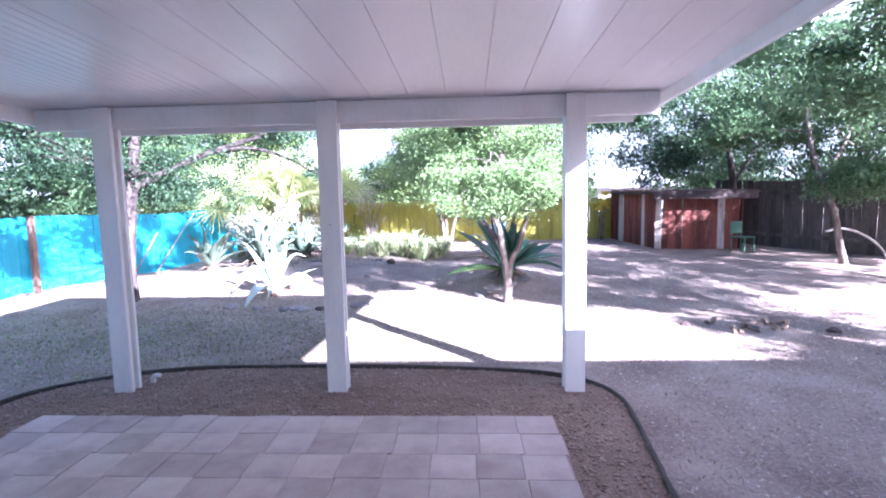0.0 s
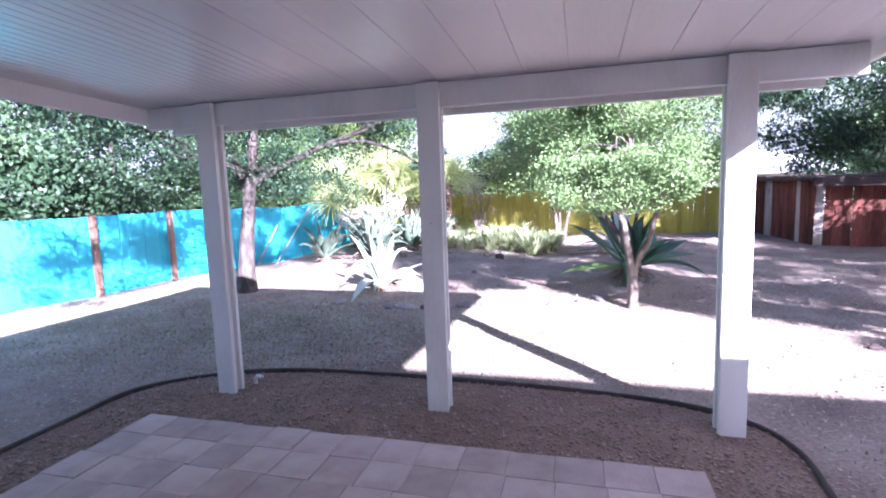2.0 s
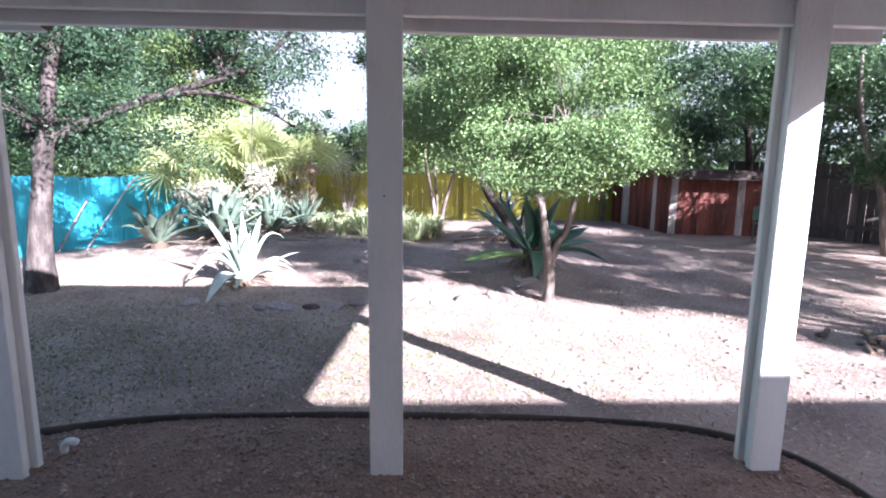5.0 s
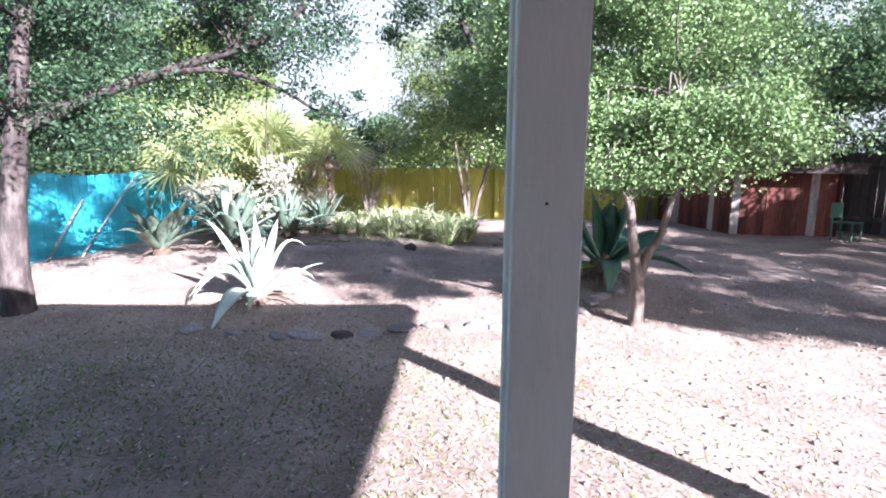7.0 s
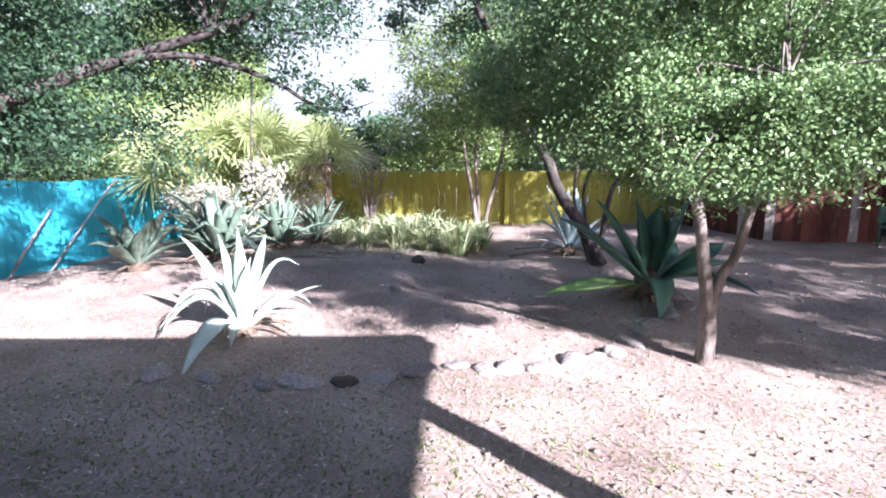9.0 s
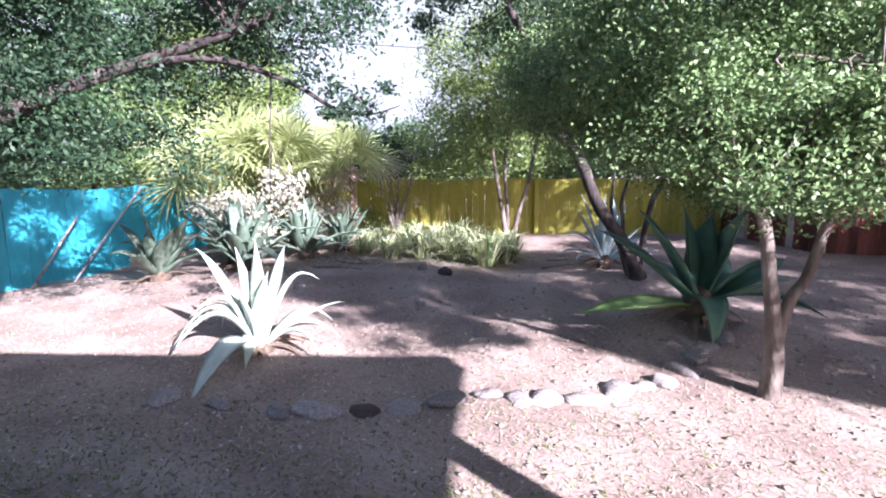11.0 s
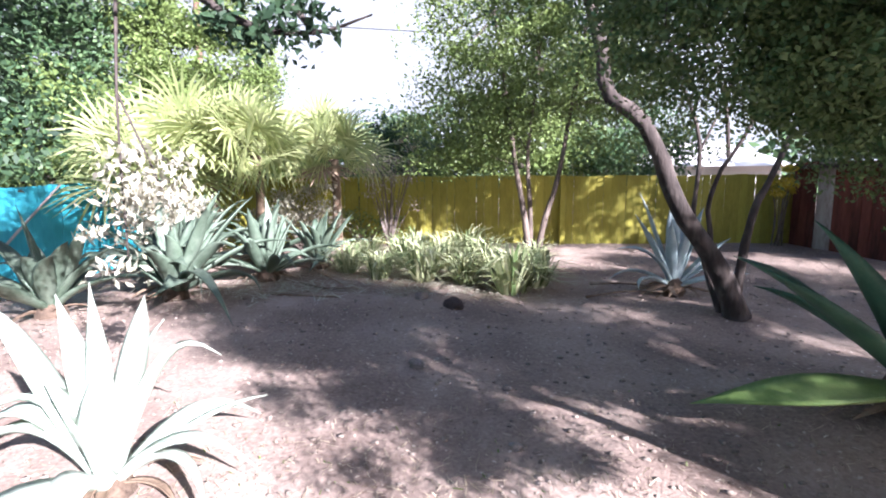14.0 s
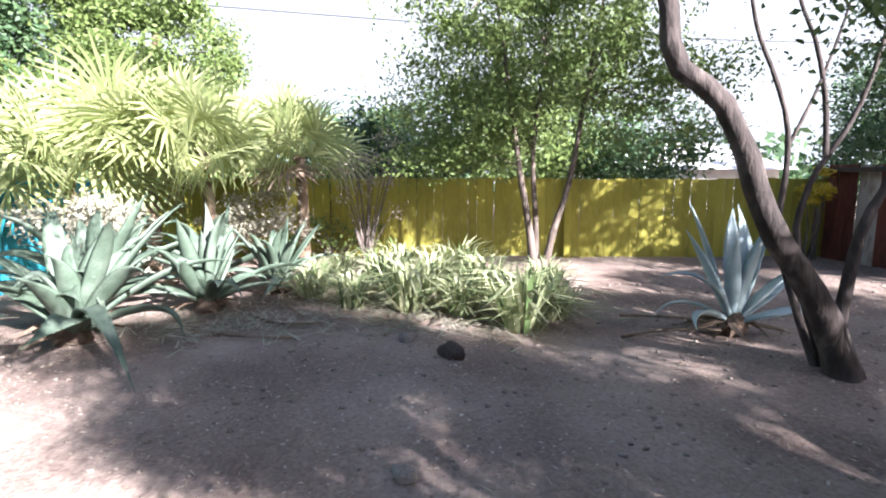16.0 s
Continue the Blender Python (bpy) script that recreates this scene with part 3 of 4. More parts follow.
# ---------------------------------------------------------------- trees of the yard
# the crown furthest toward the house is added to dapple the turquoise fence
shade = tree("shade_tree", (-5.6, 9.5, -0.02),
     [([(0, 0, 0), (0.05, 0, 0.7), (0.12, 0.05, 1.5), (0.2, 0.1, 2.1), (0.32, 0.15, 3.0), (0.7, 0.2, 3.7), (1.3, 0.3, 4.6)], 0.15, 0.05),
      ([(0.2, 0.1, 1.95), (0.75, 0.3, 2.25), (1.4, 0.5, 2.55), (2.25, 0.5, 2.8), (2.8, 0.5, 3.05), (3.3, 0.5, 3.6)], 0.08, 0.025),
      ([(1.4, 0.5, 2.55), (2.1, 0.5, 2.6), (2.75, 0.5, 2.4), (3.15, 0.5, 2.17), (3.45, 0.5, 2.13), (3.7, 0.5, 2.2)], 0.04, 0.004),
      ([(0.15, 0.05, 1.7), (-0.4, 0.4, 2.5), (-0.9, 0.6, 3.6)], 0.07, 0.02)],
     [((0.9, 0.9, 3.6), (2.2, 1.6, 1.25), 100, 30000, 0.22), ((2.7, 0.7, 3.5), (1.2, 1.0, 0.9), 46, 10000, 0.2), ((0.6, 0.7, 2.1), (1.6, 0.9, 0.55), 50, 12000, 0.18),
      ((-1.4, 0.3, 3.2), (1.6, 1.4, 1.2), 50, 12000, 0.22), ((0.2, -1.9, 3.1), (1.6, 1.4, 0.9), 56, 14000, 0.2), ((0.5, -4.1, 3.15), (1.3, 1.7, 0.7), 56, 14000, 0.2), ((3.2, 0.5, 2.25), (0.45, 0.35, 0.22), 10, 900, 0.08)],
     M_DARK, L_SHADE, "large tree with dark bark and spreading limbs over the dry yard", 41, (0.056, 0.028), 12, 0.018, toward=0.0)
# dry spray; its pale leaf colour carries the sunlight falling on it
sr = np.random.default_rng(48)
sc, sp = crown_places(sr, (2.55, 0.5, 1.42), (0.25, 0.22, 0.3), 16, 620, 0.06, 0.1)
tagged(part("dry_spray", arrays("dry_spray", *leaf_arrays(sp, 0.06, 0.024, sr, 0.2, 1.4)), L_PALE, shade), "hanging spray of dry leaves, coloured pale for the sun on them", "", "", "stuff")
tube("dry_twig", [([(2.6, 0.5, 2.5), (2.58, 0.5, 2.2), (2.55, 0.5, 1.8), (2.54, 0.5, 1.15)], 0.01, 0.004), ([(2.55, 0.5, 1.9), (2.66, 0.52, 1.6), (2.74, 0.54, 1.35)], 0.006, 0.003)], M_DARK, shade)
# a wide dome of leaves with a low ragged skirt
SKIRT = []
for k in range(9):
    a = math.radians(k * 40 + 12)
    low = 1.90 + 0.16 * math.sin(2 * a + 2.2) - 0.08 * math.cos(a)
    SKIRT.append(((-0.2 + math.cos(a) * (1.0 if math.cos(a) > 0 else 0.72), 0.08 + math.sin(a) * 1.08, low), (0.56, 0.56, 0.40), 34, 13000, 0.11))
tree("small_tree", (0.82, 9.05, 0.0),
     [([(0, 0, -0.03), (0.01, 0, 0.3), (-0.04, 0, 0.66), (-0.09, 0, 1.0), (-0.16, 0, 1.32), (-0.30, 0.02, 1.6), (-0.55, 0.1, 2.2)], 0.066, 0.03),
      ([(0.0, 0, 0.36), (0.03, 0, 0.53), (0.09, 0, 0.75), (0.18, 0, 0.88), (0.26, 0, 1.19), (0.34, 0, 1.5), (0.55, 0.05, 2.2)], 0.05, 0.025),
      ([(-0.16, 0, 1.3), (-0.09, 0.02, 1.5), (0.16, 0.1, 1.66), (0.3, 0.3, 2.2)], 0.035, 0.018), ([(-0.14, 0, 1.2), (-0.3, -0.1, 1.45), (-0.7, -0.2, 1.85)], 0.028, 0.014),
      ([(-0.2, 0, 1.42), (-0.15, -0.3, 1.7), (-0.1, -0.8, 2.1)], 0.026, 0.012), ([(-0.3, 0.02, 1.6), (-0.6, 0.6, 2.0), (-1.0, 1.3, 2.4)], 0.024, 0.01)],
     [((-0.28, 0.08, 2.62), (1.3, 1.4, 0.72), 180, 98000, 0.14), ((-0.25, 0.05, 3.15), (1.1, 1.15, 0.42), 60, 22000, 0.14), ((-1.1, 1.4, 2.5), (0.75, 0.6, 0.45), 44, 16000, 0.12), ((-1.0, 0.6, 2.5), (0.5, 0.6, 0.48), 36, 13000, 0.12), ((-1.25, 1.1, 2.18), (0.55, 0.5, 0.38), 36, 14000, 0.11)] + SKIRT,
     M_BARK, L_BRIGHT, "small twin-stemmed tree with a dense bright green crown", 42, (0.03, 0.018), 14, 0.011, toward=0.2)
tree("multi_stem_tree", (-0.40, 15.6, 0.2),
     [([(0, 0, -0.05), (-0.1, 0, 0.7), (-0.25, 0, 1.5), (-0.4, 0.1, 2.6), (-0.6, 0.1, 3.8)], 0.06, 0.02),
      ([(0.1, 0, -0.05), (0.2, 0, 0.6), (0.4, 0, 1.3), (0.6, 0.1, 2.4), (0.8, 0.1, 3.7)], 0.06, 0.02),
      ([(0.03, 0.1, -0.05), (0.0, 0.1, 0.8), (-0.05, 0.1, 1.7), (0.1, 0.2, 3.0)], 0.05, 0.02)],
     [((0.0, 0.2, 3.1), (1.8, 1.4, 1.3), 100, 24000, 0.22), ((-0.9, 0.2, 2.0), (1.2, 1.0, 0.6), 36, 8000, 0.2), ((0.7, 0.3, 4.3), (1.8, 1.3, 1.0), 60, 14000, 0.24),
      ((1.5, 0.0, 2.5), (0.9, 0.8, 0.8), 24, 3000, 0.2)],
     M_TRUNK, L_LIME, "slender several-stemmed tree with loose green crown by the yellow fence", 43, (0.075, 0.036), 14, 0.014)
# the two right-hand crowns are added overhead to shade the yellow fence
tree("leaning_tree", (1.05, 12.35, 0.25),
     [([(0, 0, -0.05), (-0.06, 0, 0.12), (-0.26, 0, 0.51), (-0.49, 0, 0.82), (-0.67, 0, 1.14), (-0.80, 0, 1.47), (-0.99, 0, 1.78), (-1.27, 0, 1.98), (-1.34, 0, 2.34), (-1.5, 0, 2.9), (-1.8, 0.1, 3.5)], 0.095, 0.05),
      ([(0.02, 0.1, -0.06), (0.12, 0.2, 0.47), (0.20, 0.2, 0.95), (0.32, 0.2, 1.22), (0.55, 0.3, 1.7), (0.9, 0.5, 2.6)], 0.05, 0.02),
      ([(-0.03, 0.12, -0.06), (-0.08, 0.2, 0.2), (-0.12, 0.3, 0.5), (-0.13, 0.35, 0.77), (-0.16, 0.35, 0.97), (-0.07, 0.35, 1.29), (0.03, 0.35, 1.45), (0.20, 0.35, 1.76), (0.33, 0.35, 2.25), (0.4, 0.4, 2.9)], 0.035, 0.012),
      ([(-0.08, 0.14, -0.06), (-0.18, 0.22, 0.3), (-0.28, 0.35, 0.8), (-0.29, 0.35, 1.05), (-0.27, 0.35, 1.37), (-0.30, 0.35, 1.68), (-0.42, 0.35, 1.99), (-0.53, 0.35, 2.21), (-0.61, 0.35, 2.47), (-0.7, 0.4, 3.1)], 0.03, 0.011),
      ([(0.0, 0.35, 1.43), (-0.04, 0.35, 1.8), (-0.14, 0.35, 2.18), (-0.29, 0.35, 2.5), (-0.4, 0.4, 3.1)], 0.022, 0.01),
      ([(-0.27, 0.35, 1.5), (-0.1, 0.35, 1.9), (0.05, 0.35, 2.4), (0.2, 0.4, 3.0)], 0.014, 0.007)],
     [((-1.6, 0.1, 3.6), (1.5, 1.3, 0.7), 46, 9000, 0.2), ((0.6, 0.3, 3.95), (1.5, 1.2, 0.6), 40, 6000, 0.18), ((2.6, 0.9, 3.5), (1.6, 1.4, 0.9), 70, 19000, 0.22)],
     M_DARK, L_DEEP, "dark-barked tree with a crooked leaning trunk and bare stems", 44, (0.075, 0.036), 8, 0.012)
# trees along the grey fence
tree("fence_tree", (8.0, 12.0, 0.05),
     [([(0, 0, -0.05), (-0.15, 0, 0.5), (-0.3, 0, 1.2), (-0.55, 0.1, 1.9), (-0.75, 0.2, 2.8), (-0.8, 0.3, 4.0)], 0.075, 0.035), ([(-0.5, 0.1, 1.8), (0.0, 0.2, 2.6), (0.4, 0.3, 3.8)], 0.05, 0.02)],
     [((-0.6, 0.4, 3.9), (2.0, 1.8, 1.3), 80, 13000, 0.26), ((0.1, -0.3, 1.75), (1.0, 0.8, 0.42), 34, 5200, 0.17), ((1.4, 0.4, 3.0), (1.5, 1.4, 1.2), 34, 4800, 0.2), ((0.8, -1.0, 3.0), (1.6, 1.3, 0.9), 24, 2200, 0.16), ((-1.2, 1.4, 3.3), (1.8, 1.4, 0.8), 60, 14000, 0.2)],
     M_BARK, L_MID, "pale-trunked tree leaning over the grey fence", 45, (0.09, 0.042), 10, 0.02)
tree("fence_tree", (7.6, 15.6, 0.15),
     [([(0, 0, -0.05), (0, 0, 0.9), (-0.1, 0, 1.8), (-0.3, 0, 3.0), (-0.6, 0, 4.4)], 0.13, 0.05), ([(-0.1, 0, 1.7), (0.5, 0.1, 2.6), (1.0, 0.2, 3.9)], 0.06, 0.02)],
     [((-1.2, 0.3, 3.5), (2.4, 1.8, 1.5), 90, 14000, 0.3), ((-2.2, -0.2, 2.4), (1.2, 1.1, 0.6), 34, 4500, 0.24), ((1.0, 0.2, 4.2), (2.0, 1.6, 1.6), 50, 7500, 0.3)],
     M_DARK, L_DEEP, "big dark green tree rising beside the shed", 46, (0.095, 0.045), 10, 0.022)
# added mostly out of view; each crown is placed to shade a stretch of ground
tree("shade_caster_tree", (7.0, 4.6, 0.0),
     [([(0, 0, -0.05), (-0.1, 0, 1.0), (0, 0, 2.2), (0.1, 0, 3.6)], 0.13, 0.05), ([(0, 0, 2.0), (-0.5, 0.5, 3.0), (-0.9, 1.4, 3.9)], 0.06, 0.02), ([(0, 0, 2.0), (0.8, 1.2, 3.0), (1.5, 2.4, 3.8)], 0.06, 0.02), ([(0, 0, 2.0), (-1.1, 0.2, 2.75), (-2.1, 1.05, 3.05)], 0.045, 0.015)],
     [((0.45, -0.05, 3.8), (2.0, 1.6, 1.0), 70, 18000, 0.2), ((1.6, 2.6, 3.9), (2.2, 2.0, 1.2), 60, 10000, 0.24), ((-1.2, 2.2, 4.3), (1.6, 1.4, 0.6), 36, 6500, 0.2), ((1.7, -2.3, 3.2), (1.3, 0.9, 0.6), 40, 7000, 0.18), ((-2.1, 1.05, 3.05), (1.0, 0.4, 0.3), 36, 5500, 0.13), ((-1.8, 1.4, 3.7), (0.9, 0.8, 0.4), 30, 6000, 0.16), ((-0.9, 4.3, 3.6), (1.8, 1.4, 0.9), 60, 13000, 0.2)],
     M_BARK, L_MID, "spreading tree added beside the house, mostly out of view, to shade the yard", 47, (0.10, 0.048), 8, 0.02)

# a second unseen tree, added to dapple the ground before the shed
tree("shade_caster_tree", (11.0, 6.3, 0.0),
     [([(0, 0, -0.05), (-0.1, 0, 1.0), (-0.2, 0.2, 2.2), (-0.3, 0.3, 3.6)], 0.14, 0.05), ([(-0.2, 0.2, 2.0), (0.1, 1.2, 3.0), (0.2, 2.3, 3.8)], 0.06, 0.02)],
     [((-0.6, -0.1, 3.6), (2.2, 1.9, 1.1), 60, 12000, 0.2), ((0.2, 2.5, 3.7), (1.9, 1.7, 1.1), 50, 10000, 0.2)],
     M_BARK, L_MID, "spreading tree added by the side fence, out of view, to shade the yard", 49, (0.10, 0.048), 8, 0.02)

# ---------------------------------------------------------------- neighbouring trees beyond the fences
BEYOND = [(-11.5, 7.5, 3.2, 2.4, 2.2, 15000, L_MID), (-10.6, 11.5, 3.3, 2.0, 2.3, 15000, L_DEEP), (-10.6, 15.5, 3.4, 2.2, 2.4, 15000, L_MID), (-12.2, 3.5, 3.4, 2.4, 2.4, 9000, L_LIME),
          (-10.4, 9.5, 1.9, 1.5, 1.3, 8000, L_DEEP), (-10.0, 13.5, 1.9, 1.4, 1.3, 8000, L_MID), (-9.6, 17.5, 2.1, 1.5, 1.6, 8000, L_LIME), (-11.3, 5.3, 1.9, 1.5, 1.4, 7000, L_MID),
          (-11.5, 20.5, 4.6, 2.8, 3.6, 20000, L_MID), (-8.9, 21.0, 3.9, 1.9, 3.0, 15000, L_LIME), (-6.6, 20.6, 1.6, 1.5, 0.9, 6000, L_LIME), (-4.3, 21.0, 1.8, 1.5, 1.1, 6000, L_MID),
          (-2.2, 20.6, 2.0, 1.5, 1.3, 7000, L_DEEP), (0.1, 20.4, 2.2, 1.6, 1.5, 8000, L_LIME), (2.6, 20.6, 1.9, 1.5, 1.1, 7000, L_MID), (-3.0, 24.5, 2.4, 2.3, 1.6, 7000, L_MID), (-10.2, 17.6, 4.4, 1.9, 2.6, 13000, L_MID), (-8.3, 22.4, 4.6, 1.9, 2.7, 15000, L_LIME), (1.6, 22.5, 3.6, 2.2, 2.2, 10000, L_LIME),
          (2.8, 25.5, 3.0, 1.9, 1.8, 7000, L_MID), (11.5, 22.0, 3.0, 3.0, 2.6, 11000, L_DEEP), (8.6, 20.0, 2.4, 1.9, 1.8, 9000, L_MID), (13.5, 14.0, 3.4, 2.6, 2.8, 12000, L_MID),
          (10.6, 17.0, 3.4, 2.4, 2.4, 14000, L_DEEP), (12.2, 10.5, 3.6, 2.0, 2.6, 10000, L_LIME), (-14.5, 24.0, 4.0, 3.2, 3.2, 10000, L_MID), (15.0, 18.5, 3.6, 3.0, 3.0, 9000, L_MID)]
for k, (bx, by, bz, rw, rh, count, lm) in enumerate(BEYOND):
    tree("neighbour_tree", (bx, by, 0.0), [([(0, 0, -0.1), (0.1, 0, 1.0), (-0.1, 0.1, 2.0), (0.1, 0, bz)], 0.13, 0.05)],
         [((0, 0, bz), (rw, rw, rh), 70, count, 0.3)], M_DARK, lm, "leafy green tree beyond the garden fence", 60 + k, (0.13, 0.07), 8, 0.03, "trees beyond the fences")

# ---------------------------------------------------------------- far distance over the fence
woods = part("far_woods", arrays("far_woods", *leaf_arrays(np.column_stack([(wx := np.random.default_rng(8).uniform(-60, 60, 9000)), 42 + np.random.default_rng(9).uniform(0, 12, 9000),
             np.random.default_rng(10).uniform(0, 1, 9000) * (3.0 + 1.2 * np.sin(wx * 0.35) + 0.8 * np.sin(wx * 0.9))]), 0.9, 0.6, np.random.default_rng(11), 0.4)), L_MID)
tagged(woods, "far line of green trees beyond the gardens", "woods", "", "stuff")
far = thing("neighbour_house", (7.2, 27.5, 0), 0, "low neighbouring house with a pale sunlit roof", "house")
part("wall", box(-3.2, 3.6, 0, 5, 0, 2.0, 0.01), M_WALL, far)
bm = bmesh.new()
hv = [bm.verts.new(c) for c in ((-3.6, -0.5, 1.95), (4.0, -0.5, 1.95), (4.0, 5.5, 1.95), (-3.6, 5.5, 1.95), (-2.0, 2.5, 3.1), (2.4, 2.5, 3.1))]
for f in ((0, 1, 5, 4), (1, 2, 5), (2, 3, 4, 5), (3, 0, 4), (3, 2, 1, 0)):
    bm.faces.new([hv[k] for k in f])
part("roof", bm, M_FAR_ROOF, far, "pale grey shingled hip roof")
pole = thing("utility_pole", (-10.7, 26.0, 0), 0, "weathered wooden utility pole carrying cables", "pole")
tube("mast", [([(0, 0, -0.1), (0, 0, 4), (0.02, 0, 8.5)], 0.13, 0.10)], M_POST, pole)
wire = thing("overhead_cable", (0, 26.0, 0), 0, "thin black overhead cable strung from a pole", "cable")
tube("cable", [([(-10.7, -0.14, 7.1), (-4.8, 0, 6.72), (2.0, 0, 6.3), (8.0, 0, 6.05), (20.0, 0, 5.85)], 0.022, 0.022)], M_METAL, wire, n=24, sides=5)

# emitting sheet added to whiten the low sky; it lights the yard a little
sky_glow = bpy.data.materials.new("white_sky_glow")
sky_glow.use_nodes = True
hn = sky_glow.node_tree.nodes
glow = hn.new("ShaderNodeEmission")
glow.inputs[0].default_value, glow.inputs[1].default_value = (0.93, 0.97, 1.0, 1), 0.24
sky_glow.node_tree.links.new(glow.outputs[0], hn["Material Output"].inputs[0])
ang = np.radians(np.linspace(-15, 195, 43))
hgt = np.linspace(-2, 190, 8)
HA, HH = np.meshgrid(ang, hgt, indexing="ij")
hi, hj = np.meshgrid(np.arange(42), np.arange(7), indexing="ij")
back = part("backdrop", arrays("backdrop", np.stack([260 * np.cos(HA), 260 * np.sin(HA), HH], -1), np.stack([hi * 8 + hj, (hi + 1) * 8 + hj, (hi + 1) * 8 + hj + 1, hi * 8 + hj + 1], -1)), sky_glow)
tagged(back, "glowing white backdrop put in for the bright low sky", "sky", "", "structure")

# ---------------------------------------------------------------- agaves


def agave_leaf(tip, width, lift, material, parent, thick=0.022, curl=0.0):
    """A thick channelled leaf from the heart to its tip, bowed upward by lift."""
    tip = np.array(tip, float)
    ln = np.linalg.norm(tip)
    sway = math.sin(tip[0] * 37.0 + tip[1] * 53.0 + tip[2] * 71.0)
    mid = tip * 0.5 + np.array([0, 0, lift]) + np.array([-tip[1], tip[0], 0.0]) * 0.22 * sway
    u = np.linspace(0, 1, 12)[:, None]
    c = (1 - u) ** 2 * 0 + 2 * u * (1 - u) * mid + u ** 2 * tip
    c = c + u ** 4 * np.array([tip[1] * 0.14 * sway, -tip[0] * 0.14 * sway, -0.05 * ln * (1 + sway)])
    flat = np.array([tip[0], tip[1], 0.0])
    c = c + u ** 5 * curl * (flat * 0.5 / max(np.linalg.norm(flat), 0.05) - np.array([0, 0, 1.0]))
    t = np.gradient(c, axis=0)
    t /= np.linalg.norm(t, axis=1)[:, None]
    if np.linalg.norm(flat) < 0.05:
        flat = np.array([0.0, -1.0, 0.0])
    side = np.cross(flat / np.linalg.norm(flat), [0, 0, 1.0])
    nrm = np.cross(side[None], t)
    turn = 0.75 * sway * u ** 1.5
    side, nrm = side * np.cos(turn) + nrm * np.sin(turn), nrm * np.cos(turn) - side * np.sin(turn)
    w = width * np.array([0.55, 0.62, 0.74, 0.88, 0.98, 1.0, 0.95, 0.84, 0.66, 0.44, 0.2, 0.012])[:, None]
    h = thick * np.array([1.6, 1.4, 1.2, 1.1, 1.0, 0.95, 0.9, 0.8, 0.65, 0.5, 0.3, 0.1])[:, None]
    ring = []
    for a, up in ((-0.5, 0.10), (-0.25, 0.0), (0.0, -0.03), (0.25, 0.0), (0.5, 0.10)):
        ring.append(c + side * a * w + nrm * (up * w))
    for a, up in ((0.42, 0.05), (0.0, -0.10), (-0.42, 0.05)):
        ring.append(c + side * a * w + nrm * (up * w - h))
    k = len(ring)
    v = np.stack(ring, 1).reshape(-1, 3)
    i, j = np.meshgrid(np.arange(11), np.arange(k), indexing="ij")
    q = np.stack([i * k + j, (i + 1) * k + j, (i + 1) * k + (j + 1) % k, i * k + (j + 1) % k], -1).reshape(-1, 4)
    return part("leaf", arrays("leaf", v, q), material, parent, smooth=True)


def agave(at, leaves, material, label, heart=0.09, dead=6, seed=1, group=""):
    r = np.random.default_rng(seed)
    root = thing("agave", at, 0, label, "agave", group)
    bm = bmesh.new()
    bmesh.ops.create_icosphere(bm, subdivisions=2, radius=1)
    for v in bm.verts:
        v.co = Vector((v.co.x * heart * 1.1, v.co.y * heart * 1.1, v.co.z * heart * 1.4 - 0.04)) * (1 + 0.12 * math.sin(v.co.x * 9 + v.co.z * 7))
    part("heart", bm, M_HEART, root, "shaggy brown leaf base")
    for k, leaf in enumerate(leaves):
        agave_leaf(leaf[:3], leaf[3], leaf[4], leaf[5] if len(leaf) > 5 and leaf[5] else material, root, curl=leaf[6] if len(leaf) > 6 else 0.0)
    for k in range(dead):
        a = r.uniform(0, 6.28)
        ln = r.uniform(0.25, 0.5)
        agave_leaf((math.cos(a) * ln, math.sin(a) * ln, -at[2] + float(ground_z(at[0] + math.cos(a) * ln, at[1] + math.sin(a) * ln)) + 0.02), 0.06, r.uniform(0.05, 0.14), M_DRY, root, 0.008)
    return root


def rosette(r, n, ln, width, low=0.1, high=1.25, lift=0.12, droop=0.2):
    """n leaves fanned round a heart, the inner ones steeper."""
    out = []
    for k in range(n):
        a = k * 2.399 + r.uniform(-0.6, 0.6)
        el = low + (high - low) * (k / (n - 1)) ** 0.8 + r.uniform(-0.2, 0.2)
        l = ln * r.uniform(0.55, 1.12) * (0.85 + 0.15 * math.cos(el))
        d = droop * r.uniform(0, 1) if el < 0.7 else 0
        out.append((math.cos(a) * math.cos(el) * l, math.sin(a) * math.cos(el) * l, math.sin(el) * l - d, width * r.uniform(0.75, 1.1), lift * (1.3 - el / 1.5) + d * 0.8, None, ln * 0.28 * r.uniform(0, 1) ** 2 if el > 0.5 else 0.0))
    return out


r = np.random.default_rng(71)
